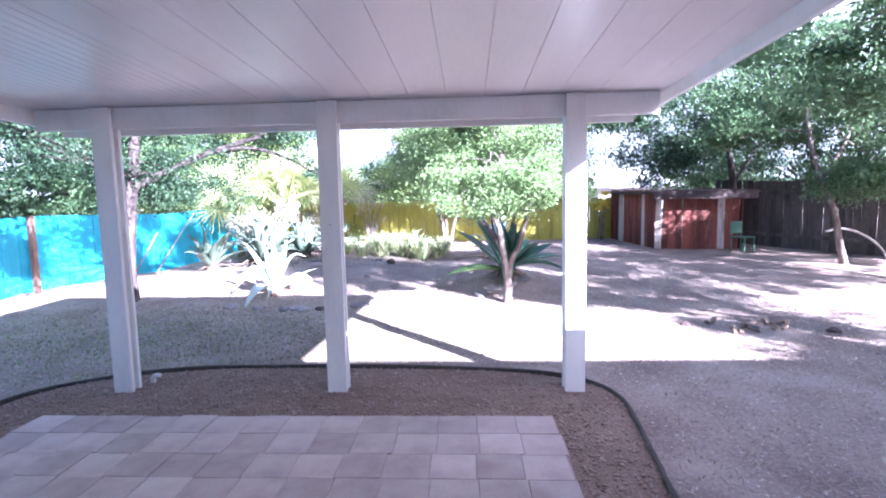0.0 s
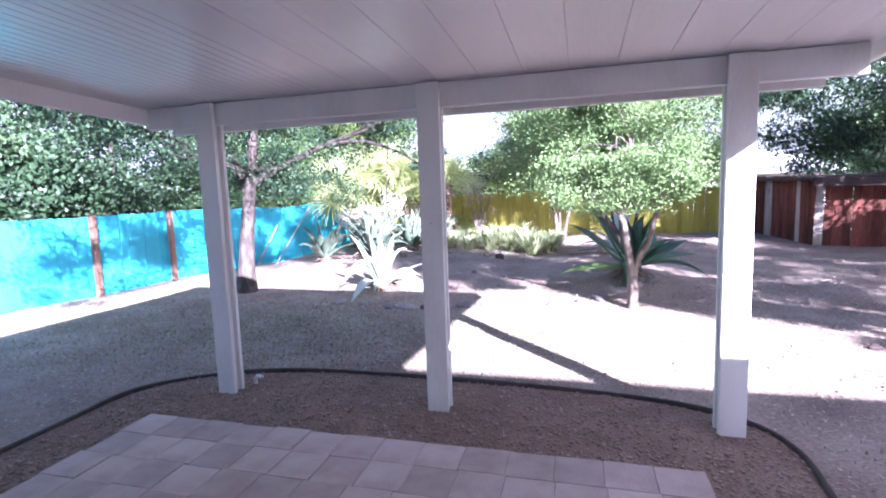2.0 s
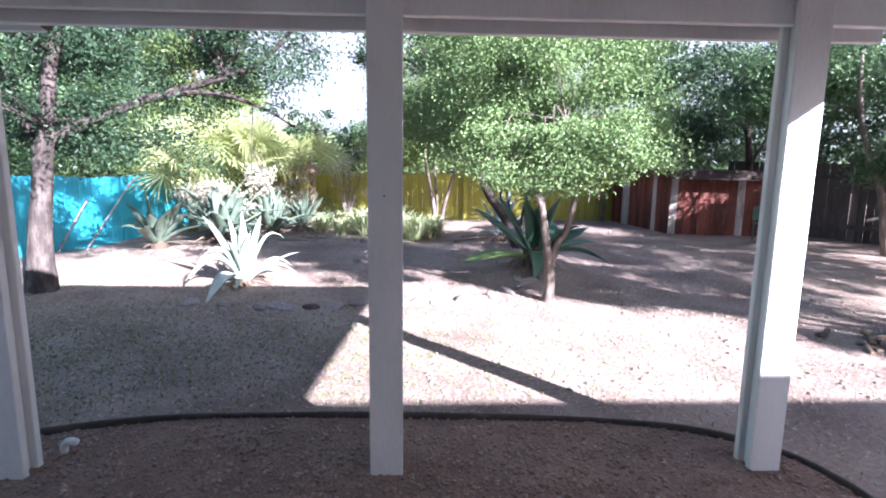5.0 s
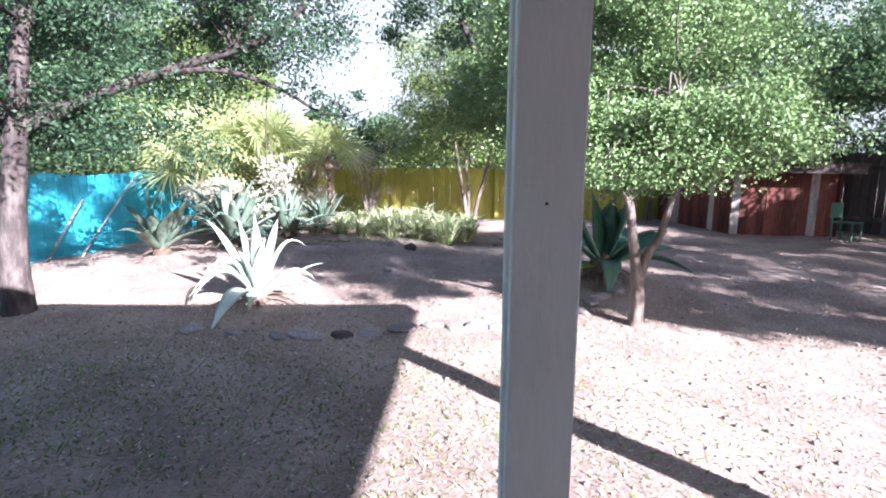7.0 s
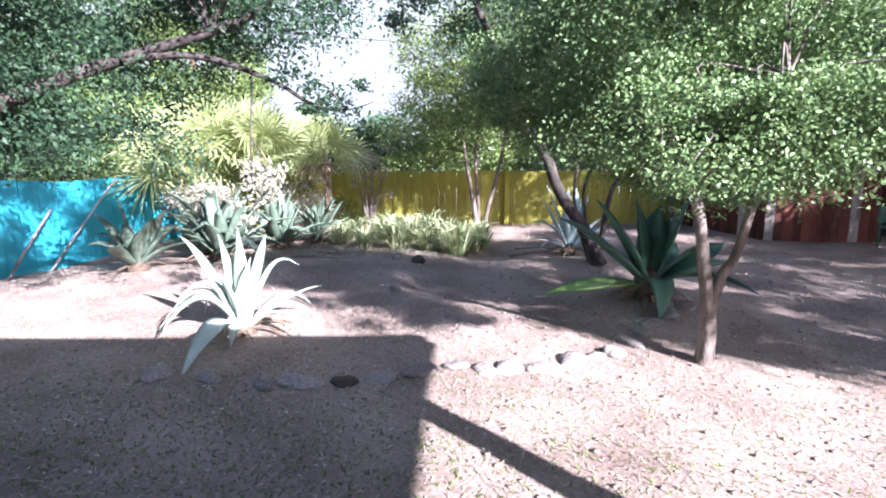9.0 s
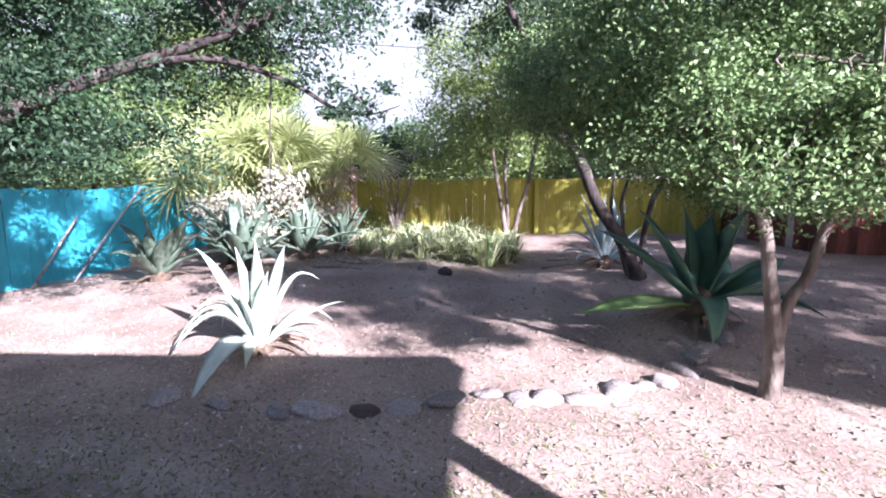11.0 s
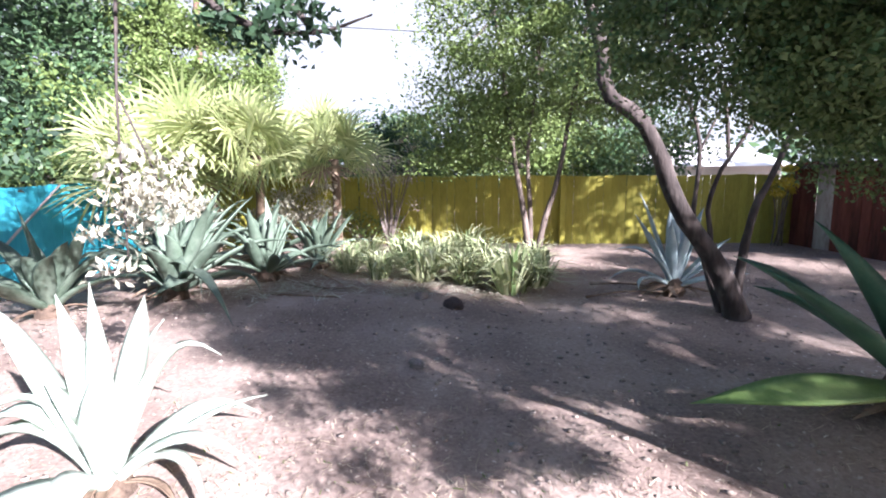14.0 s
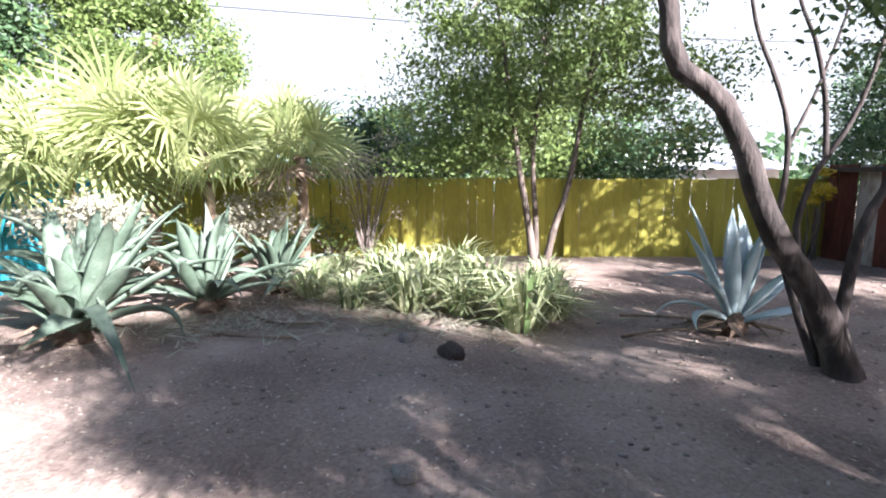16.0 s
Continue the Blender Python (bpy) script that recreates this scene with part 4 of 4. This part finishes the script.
A = [(-0.52, 0.0, 1.02, 0.15, 0.05, None, 0.05), (-0.20, 0.05, 0.95, 0.16, 0.02), (0.0, 0.0, 1.08, 0.16, 0.0), (0.27, 0.0, 1.03, 0.16, 0.04), (0.42, 0.1, 0.86, 0.14, 0.22, None, 0.2), (0.1, 0.32, 0.8, 0.15, 0.05),
     (-0.13, -0.15, 0.64, 0.19, 0.05), (0.13, -0.14, 0.72, 0.18, 0.04), (-0.40, -0.1, 0.62, 0.14, 0.2, None, 0.3), (-0.62, -0.05, 0.36, 0.13, 0.42, None, 0.34), (-0.55, -0.25, 0.28, 0.15, 0.4, None, 0.26), (-0.48, 0.3, 0.4, 0.13, 0.3, None, 0.3),
     (0.68, -0.05, 0.26, 0.09, 0.26, None, 0.12), (0.72, 0.15, 0.44, 0.05, 0.1), (0.66, -0.22, 0.02, 0.08, 0.36), (0.5, 0.4, 0.3, 0.11, 0.25, None, 0.2), (-0.12, -0.98, -0.05, 0.21, 0.46), (0.06, -0.46, 0.0, 0.18, 0.34)]
agave((-3.18, 9.9, 0.06), A, M_AGAVE_SUN, "grey-green agave with long curling leaves in dry soil", 0.10, 8, 72)
Bv = [(-0.58, 0.05, 0.98, 0.32, 0.06), (-0.95, 0.1, 0.78, 0.30, 0.08), (-0.13, 0.15, 0.98, 0.33, 0.03), (0.43, 0.1, 0.98, 0.30, 0.05), (0.22, 0.35, 0.9, 0.30, 0.05), (-1.12, 0.05, -0.06, 0.26, 0.12, M_AGAVE_Y),
      (0.85, 0.0, 0.42, 0.28, 0.12), (1.05, 0.25, 0.20, 0.26, 0.16), (1.1, -0.05, 0.02, 0.20, 0.2), (-0.05, -0.5, -0.30, 0.27, 0.45), (0.5, 0.6, 0.5, 0.22, 0.1), (-0.5, 0.65, 0.45, 0.28, 0.12), (0.62, -0.2, 0.55, 0.20, 0.1)]
agave((0.90, 10.33, 0.37), Bv, M_AGAVE_D, "large dark green agave with broad leaves among stones", 0.15, 12, 73)
for k, (ax, ay, ln, wd, n) in enumerate(((-4.78, 13.3, 1.42, 0.23, 24), (-5.75, 12.7, 1.25, 0.20, 20), (-4.05, 14.2, 1.15, 0.17, 22), (-5.35, 14.5, 1.5, 0.22, 20), (-3.6, 15.0, 1.0, 0.13, 20), (-4.6, 15.4, 1.35, 0.2, 18), (-5.1, 13.75, 1.3, 0.18, 14))):
    lv = rosette(r, n, ln, wd, 0.28, 1.42)
    if k == 0:
        lv += [(0.42, -0.12, -0.02, 0.11, 0.75), (1.12, -1.05, -0.02, 0.13, 0.72)]
    agave((ax, ay, float(ground_z(ax, ay)) + 0.08), lv, M_AGAVE, "big grey-green agave crowded among others", 0.13, 7, 80 + k, "agave thicket")
F = [(-0.42, 0.0, 0.72, 0.12, 0.03), (-0.30, 0.2, 0.88, 0.11, 0.02), (-0.02, 0.1, 0.92, 0.12, 0.0), (0.10, -0.15, 0.72, 0.13, 0.03), (0.30, 0.1, 0.78, 0.12, 0.03), (0.48, -0.1, 0.5, 0.11, 0.05),
     (0.2, 0.3, 0.85, 0.12, 0.02), (-0.62, -0.15, 0.42, 0.06, 0.3), (-0.72, -0.1, 0.1, 0.06, 0.25), (0.6, 0.2, 0.3, 0.1, 0.1), (-0.15, -0.2, 0.65, 0.10, 0.05), (0.62, -0.25, 0.15, 0.09, 0.12), (-0.55, -0.35, 0.05, 0.08, 0.2)]
F = [(x * 1.12, y * 1.12, z * 1.2, w * 1.3, lift) for x, y, z, w, lift in F]
agave((0.90, 13.38, 0.28), F, M_AGAVE_P, "pale blue-grey agave with upright spiny leaves", 0.11, 12, 90)

# ---------------------------------------------------------------- fan palms


def frond(at, out, tilt, radius, material, parent, r, label=""):
    """A stalk and a folded fan of narrow blades at its end."""
    at, out = np.array(at, float), np.array(out, float)
    tip = at + out
    d = out / np.linalg.norm(out)
    pieces = [tube_arrays([at, (at + tip) / 2 + [0, 0, 0.05], tip], 0.014, 0.009, 6, 5)]
    face = np.array([0.25, -1.0, 0.45]) + r.normal(0, 0.35, 3)
    nrm = face - d * (face @ d)
    nrm /= np.linalg.norm(nrm)
    side = np.cross(d, nrm)
    fwd = d * math.cos(tilt) - nrm * math.sin(tilt) * 0.5
    fwd /= np.linalg.norm(fwd)
    verts, quads = [], []
    blades = 30
    for k in range(blades):
        a = math.radians(-150 + 300 * k / (blades - 1)) + r.normal(0, 0.02)
        dr = fwd * math.cos(a) + side * math.sin(a)
        sd = np.cross(nrm, dr)
        ln = radius * (0.75 + 0.25 * math.cos(a / 1.6)) * r.uniform(0.9, 1.06)
        droop = np.array([0, 0, -1.0]) * ln * r.uniform(0.08, 0.24)
        b = len(verts)
        fold = nrm * (0.012 if k % 2 else -0.012)
        verts += [tip - sd * 0.006, tip + sd * 0.006, tip + dr * ln * 0.55 + sd * 0.026 + fold, tip + dr * ln * 0.55 - sd * 0.026 + fold, tip + dr * ln + sd * 0.003 + droop, tip + dr * ln - sd * 0.003 + droop]
        quads += [[b, b + 1, b + 2, b + 3], [b + 3, b + 2, b + 4, b + 5]]
    pieces.append((np.array(verts), np.array(quads)))
    v, q = joined(pieces)
    return part("frond", arrays("frond", v, q), material, parent, label)


for k, (px, py, pz, n, rad) in enumerate(((-4.95, 16.3, 1.9, 15, 0.9), (-5.75, 16.3, 2.0, 16, 1.0), (-6.45, 15.7, 1.65, 12, 0.95), (-3.75, 16.8, 1.85, 12, 0.75))):
    r = np.random.default_rng(100 + k)
    g0 = float(ground_z(px, py))
    palm = thing("fan_palm", (px, py, g0), 0, "bright yellow-green fan palm in front of the fences", "palm", "fan palms")
    tube("trunk", [([(0, 0, -0.05), (0.03, 0, (pz - g0) / 2), (0, 0, pz - g0)], 0.10, 0.07)], M_DRY, palm, r, 9)
    for m in range(n):
        a = m * 2.399 + k + (0.6 * math.sin(-1.57 - m * 2.399 - k))
        el = 1.1 - 1.5 * (m / n) + r.uniform(-0.12, 0.12)
        ln = r.uniform(0.45, 0.75)
        dry = m == n - 1 and k in (0, 3)
        frond((0, 0, pz - g0), (math.cos(a) * math.cos(el) * ln, math.sin(a) * math.cos(el) * ln, math.sin(el) * ln), r.uniform(-0.5, 0.1), rad * r.uniform(0.85, 1.1), M_DRY if dry else L_PALM, palm, r,
              "dead brown hanging frond" if dry else "")

# ---------------------------------------------------------------- strap-leaved clumps


def clump_mesh(seed, blades, height, spread):
    r = np.random.default_rng(seed)
    verts, quads = [], []
    for k in range(blades):
        a, o = r.uniform(0, 6.28), r.uniform(0, 0.14)
        foot = np.array([math.cos(a) * o, math.sin(a) * o, -0.02])
        a += r.normal(0, 0.5)
        lean, h = spread * r.uniform(0.1, 1.0), height * r.uniform(0.4, 1.2)
        d = np.array([math.cos(a), math.sin(a), 0])
        s = np.array([-math.sin(a), math.cos(a), 0]) * r.uniform(0.011, 0.023)
        mid = foot + d * lean * 0.35 + [0, 0, h * 0.75]
        tip = foot + d * lean + [0, 0, h * (1 - 0.45 * lean / spread * r.uniform(0.3, 1.2))]
        b = len(verts)
        verts += [foot - s, foot + s, mid + s * 0.9, mid - s * 0.9, tip + s * 0.1, tip - s * 0.1]
        quads += [[b, b + 1, b + 2, b + 3], [b + 3, b + 2, b + 4, b + 5]]
    return finish(arrays("foliage", np.array(verts), np.array(quads)), L_STRAP)


CLUMPS = [clump_mesh(120 + k, 150, 0.56, 0.78) for k in range(4)]
spots = [(-0.90, 13.62, 1.1), (-0.55, 13.95, 0.85), (-1.45, 14.05, 0.8), (-2.0, 14.25, 1.0), (-2.6, 14.35, 0.75), (-3.1, 14.75, 0.8), (-1.15, 14.6, 1.0), (-1.75, 14.95, 0.9), (-2.35, 15.1, 0.95), (-2.9, 15.3, 0.8),
         (-0.45, 14.75, 0.85), (-1.4, 15.4, 1.0), (-2.2, 15.8, 0.9)]
for k, (cx, cy, s) in enumerate(spots):
    root = thing("strap_leaf_clump", (cx, cy, float(ground_z(cx, cy))), k * 77.0, "clump of long yellow-green strap leaves in dry soil", "clump", "strap-leaved bed")
    root.scale = (s, s, s)
    part("foliage", CLUMPS[k % 4], None, root)

# dry blades fallen round the strap-leaved bed and between the agaves
rng = np.random.default_rng(133)
n = 1500
x = np.concatenate([rng.normal(-1.8, 0.85, n), rng.normal(-3.7, 0.5, n // 3)])
y = np.concatenate([rng.normal(14.25, 0.55, n) - 0.12 * (x[:n] + 1.8), rng.normal(13.7, 0.4, n // 3)])
ok = y > 13.2 + 0.25 * np.sin(x * 7.0)
x, y = x[ok], y[ok]
n = len(x)
ang, ln = rng.uniform(0, 6.283, n), rng.uniform(0.06, 0.26, n)
d = np.column_stack([np.cos(ang), np.sin(ang), np.zeros(n)])
w = np.column_stack([-np.sin(ang), np.cos(ang), np.zeros(n)]) * rng.uniform(0.005, 0.012, n)[:, None]
c = np.column_stack([x, y, ground_z(x, y) + rng.uniform(0.006, 0.03, n)])
e = c + d * ln[:, None] + np.column_stack([np.zeros((n, 2)), rng.uniform(-0.01, 0.04, n)])
v = np.stack([c - w, c + w, e + w * 0.4, e - w * 0.4], 1).reshape(-1, 3)
tagged(part("dry_straw", arrays("dry_straw", v, np.arange(4 * n).reshape(-1, 4)), L_PALE, None), "bleached dry leaf blades fallen on the soil", "straw", "", "stuff")

# ---------------------------------------------------------------- shrubs


def shrub(name, at, crowns, leaves, label, seed, size=(0.06, 0.03), twigs=14):
    r = np.random.default_rng(seed)
    root = thing(name, at, 0, label, "shrub")
    pts, runs = [], []
    for centre, radii, clumps, count, spread in crowns:
        c, p = crown_places(r, centre, radii, clumps, count, spread, 0.2)
        pts.append(p)
        for t in c[r.choice(len(c), min(twigs, len(c)), replace=False)]:
            runs.append(tube_arrays([(r.normal(0, 0.05), r.normal(0, 0.05), -0.03), t * [0.4, 0.4, 0.5] + r.normal(0, 0.03, 3), t], 0.014, 0.004, 7, 5))
    v, q = joined(runs)
    part("stem", arrays("stem", v, q), M_BARK, root, smooth=True)
    v, q = leaf_arrays(np.vstack(pts), *size, r, 0.4)
    part("foliage", arrays("foliage", v, q), leaves, root)


shrub("pale_shrub", (-5.7, 15.1, 0.1), [((0, 0, 0.8), (0.7, 0.6, 0.6), 34, 3200, 0.12)], L_PALE, "dry pale-leaved shrub in full sun", 140, (0.08, 0.035))
shrub("pale_shrub", (-4.3, 16.6, 0.2), [((0, 0, 0.7), (0.9, 0.5, 0.5), 30, 2600, 0.12)], L_PALE, "dry pale-leaved shrub below the palms", 141, (0.07, 0.03))
shrub("twiggy_shrub", (-2.75, 16.5, 0.22), [((0, 0, 1.45), (0.55, 0.4, 0.6), 24, 900, 0.1)], L_LITTER, "thin twiggy shrub with few brown leaves", 142, (0.05, 0.025), 22)
shrub("yellow_shrub", (4.35, 17.1, 0.24), [((0, 0, 1.15), (0.32, 0.2, 0.28), 12, 700, 0.07)], L_YELLOW, "small shrub with bright yellow leaves by the shed", 143, (0.07, 0.045))
shrub("yellow_shrub", (-3.3, 16.9, 0.24), [((0, 0, 0.45), (0.9, 0.3, 0.3), 16, 900, 0.09)], L_LIME, "low yellowish shrub along the yellow fence", 144, (0.07, 0.03))

# ---------------------------------------------------------------- stones, sticks and leavings


def stone_mesh(seed, material):
    r = np.random.default_rng(seed)
    bm = bmesh.new()
    bmesh.ops.create_icosphere(bm, subdivisions=3, radius=1)
    o = Vector(r.uniform(-20, 20, 3))
    for v in bm.verts:
        v.co *= 1 + 0.42 * noise.noise(v.co * 1.1 + o) + 0.14 * noise.noise(v.co * 2.6 + o) + 0.05 * noise.noise(v.co * 6.0 + o)
        v.co = Vector((v.co.x * 1.15, v.co.y * 0.78, v.co.z * 0.36))
    me = bpy.data.meshes.new("stone")
    bm.to_mesh(me)
    bm.free()
    return finish(me, material, True)


STONES = [stone_mesh(150 + k, M_ROCK) for k in range(5)]
DARK_STONE = stone_mesh(160, M_DROCK)
r = np.random.default_rng(9)
for sx, sy, s in ((-3.5, 8.93, 0.12), (-3.05, 8.85, 0.11), (-2.62, 8.78, 0.13), (-2.34, 8.78, 0.14), (-2.04, 8.78, 0.12), (-1.78, 8.82, 0.13), (-1.48, 8.95, 0.14), (-1.18, 9.05, 0.11), (-0.98, 8.96, 0.12), (-0.80, 8.97, 0.13),
                  (-0.5, 9.0, 0.16), (-0.24, 9.14, 0.14), (-0.02, 9.22, 0.10), (0.17, 9.28, 0.14), (0.40, 9.48, 0.15), (0.56, 9.68, 0.14), (0.72, 9.82, 0.13), (0.95, 9.98, 0.14), (1.18, 10.12, 0.12), (1.30, 10.4, 0.11),
                  (0.62, 9.95, 0.09), (1.05, 10.2, 0.09)):
    dark = abs(sx + 2.04) < 0.01
    ob = new("border_stone", DARK_STONE if dark else STONES[int(r.integers(0, 5))])
    ob.matrix_basis = pose(sx, sy, float(ground_z(sx, sy)) + s * 0.0, r.uniform(-14, 14), r.uniform(-14, 14), r.uniform(0, 360)) @ Matrix.Diagonal((s * r.uniform(0.7, 1.1), s * r.uniform(0.8, 1.05), s * r.uniform(0.8, 1.3), 1))
    tagged(ob, "dark brown rounded border stone half sunk in soil" if dark else "rounded grey border stone half sunk in dry soil", "stone", "stone border")
for sx, sy, s in ((-1.58, 12.88, 0.10), (-1.22, 10.3, 0.035), (-1.2, 11.0, 0.03), (-1.85, 11.38, 0.06), (-1.95, 13.3, 0.07), (2.9, 7.6, 0.05), (4.4, 7.2, 0.06)):
    ob = new("loose_stone", DARK_STONE if s == 0.10 or sx > 0 else STONES[2])
    ob.matrix_basis = pose(sx, sy, float(ground_z(sx, sy)) + s * 0.3, 0, 0, r.uniform(0, 360)) @ Matrix.Diagonal((s, s, s * 2.2, 1))
    tagged(ob, "dark rough stone lying on bare soil" if s == 0.10 else "small loose stone lying on dry soil", "stone")

for a, b, rad in (((-7.42, 13.15, -0.05), (-7.34, 14.95, 1.43), 0.02), ((-7.52, 12.5, 0.0), (-7.5, 13.45, 0.95), 0.022)):
    st = thing("leaning_pole", a, 0, "thin bare wooden pole leaning on the turquoise fence", "pole")
    d = np.array(b) - np.array(a)
    tube("shaft", [([(0, 0, 0), tuple(d * 0.5 + [0.0, 0, 0.01]), tuple(d)], rad, rad * 0.8)], M_PEEL, st)
for k, (a, b, c) in enumerate((((-3.55, 14.0, 0.17), (-3.15, 13.7, 0.16), (-2.75, 13.75, 0.17)), ((-3.9, 13.5, 0.15), (-3.3, 13.3, 0.16), (-2.9, 13.35, 0.15)), ((0.1, 13.9, 0.2), (0.5, 13.6, 0.24), (0.9, 13.25, 0.27)), ((-0.1, 13.3, 0.17), (0.3, 13.35, 0.2), (0.7, 13.2, 0.26)),
                               ((-4.1, 14.9, 0.25), (-3.5, 14.3, 0.3), (-3.0, 13.95, 0.17)))):
    st = thing("fallen_branch", a, 0, "dry fallen branch lying on the soil", "branch")
    o = np.array(a)
    tube("branch", [([(0, 0, 0), tuple(np.array(b) - o + [0, 0, 0.02]), tuple(np.array(c) - o)], 0.018, 0.008)], M_DRY, st, np.random.default_rng(k))

# broken remains of a stump in the sunlit grass
stump = thing("stump_remains", (3.62, 7.55, 0), 0, "broken rotten remains of a tree stump in dry grass", "stump")
r = np.random.default_rng(31)
for k in range(26):
    a, o = r.uniform(0, 6.28), r.uniform(0, 0.42)
    ln = r.uniform(0.06, 0.2)
    ob = part("splinter", box(-ln / 2, ln / 2, -0.025, 0.025, -0.015, 0.02, 0.006), M_DRY if k % 3 else M_BARK, stump)
    ob.matrix_basis = pose(math.cos(a) * o * 1.3, math.sin(a) * o * 0.8, 0.02 + 0.09 * max(0, 0.4 - o), r.uniform(-30, 30), r.uniform(-35, 35), r.uniform(0, 360))

# plastic chair and bent pale branch by the shed
ch = thing("garden_chair", (6.95, 13.95, float(ground_z(6.95, 13.95))), 25, "small faded green plastic garden chair by the shed", "chair")
part("seat", box(-0.2, 0.2, -0.2, 0.2, 0.36, 0.39, 0.01), M_CHAIR, ch)
part("backrest", box(-0.2, 0.2, 0.18, 0.21, 0.45, 0.75, 0.01), M_CHAIR, ch)
for lx in (-0.18, 0.15):
    for ly in (-0.19, 0.16):
        part("leg", box(lx, lx + 0.03, ly, ly + 0.03, 0, 0.36 if ly < 0 else 0.46, 0.004), M_CHAIR, ch)
bent = thing("bent_branch", (7.75, 12.3, 0.05), 0, "pale bare branch arching down to the ground", "branch")
tube("branch", [([(0.0, 0, 0.72), (0.35, -0.05, 0.78), (0.8, -0.1, 0.6), (1.1, -0.15, 0.3), (1.25, -0.15, -0.06)], 0.03, 0.02)], M_PEEL, bent)

# ---------------------------------------------------------------- patio paving, laid last
paving = thing("patio_paving", (0, 0, 0), 0, "patio of square pinkish-grey concrete pavers", "paving", "", "structure")
part("sand_bed", box(-3.10, 0.82, 0.31, 4.93, -0.02, 0.036, 0), M_JOINT, paving)
pm = bpy.data.meshes.new("paver")
bm = box(-0.1385, 0.1385, -0.1385, 0.1385, 0, 0.036, 0.003)
bm.to_mesh(pm)
bm.free()
finish(pm, M_PAVER)
r = np.random.default_rng(17)
for i in range(14):
    for j in range(16):
        ob = new("paver", pm)
        ob.parent = paving
        ob.matrix_basis = pose(-2.96 + 0.28 * i + 0.015 * math.sin(j * 2.1), 4.79 - 0.28 * j + 0.006 * math.sin(i * 3.7), 0.008 + r.normal(0, 0.0015), r.normal(0, 0.25), r.normal(0, 0.25), r.normal(0, 0.4))
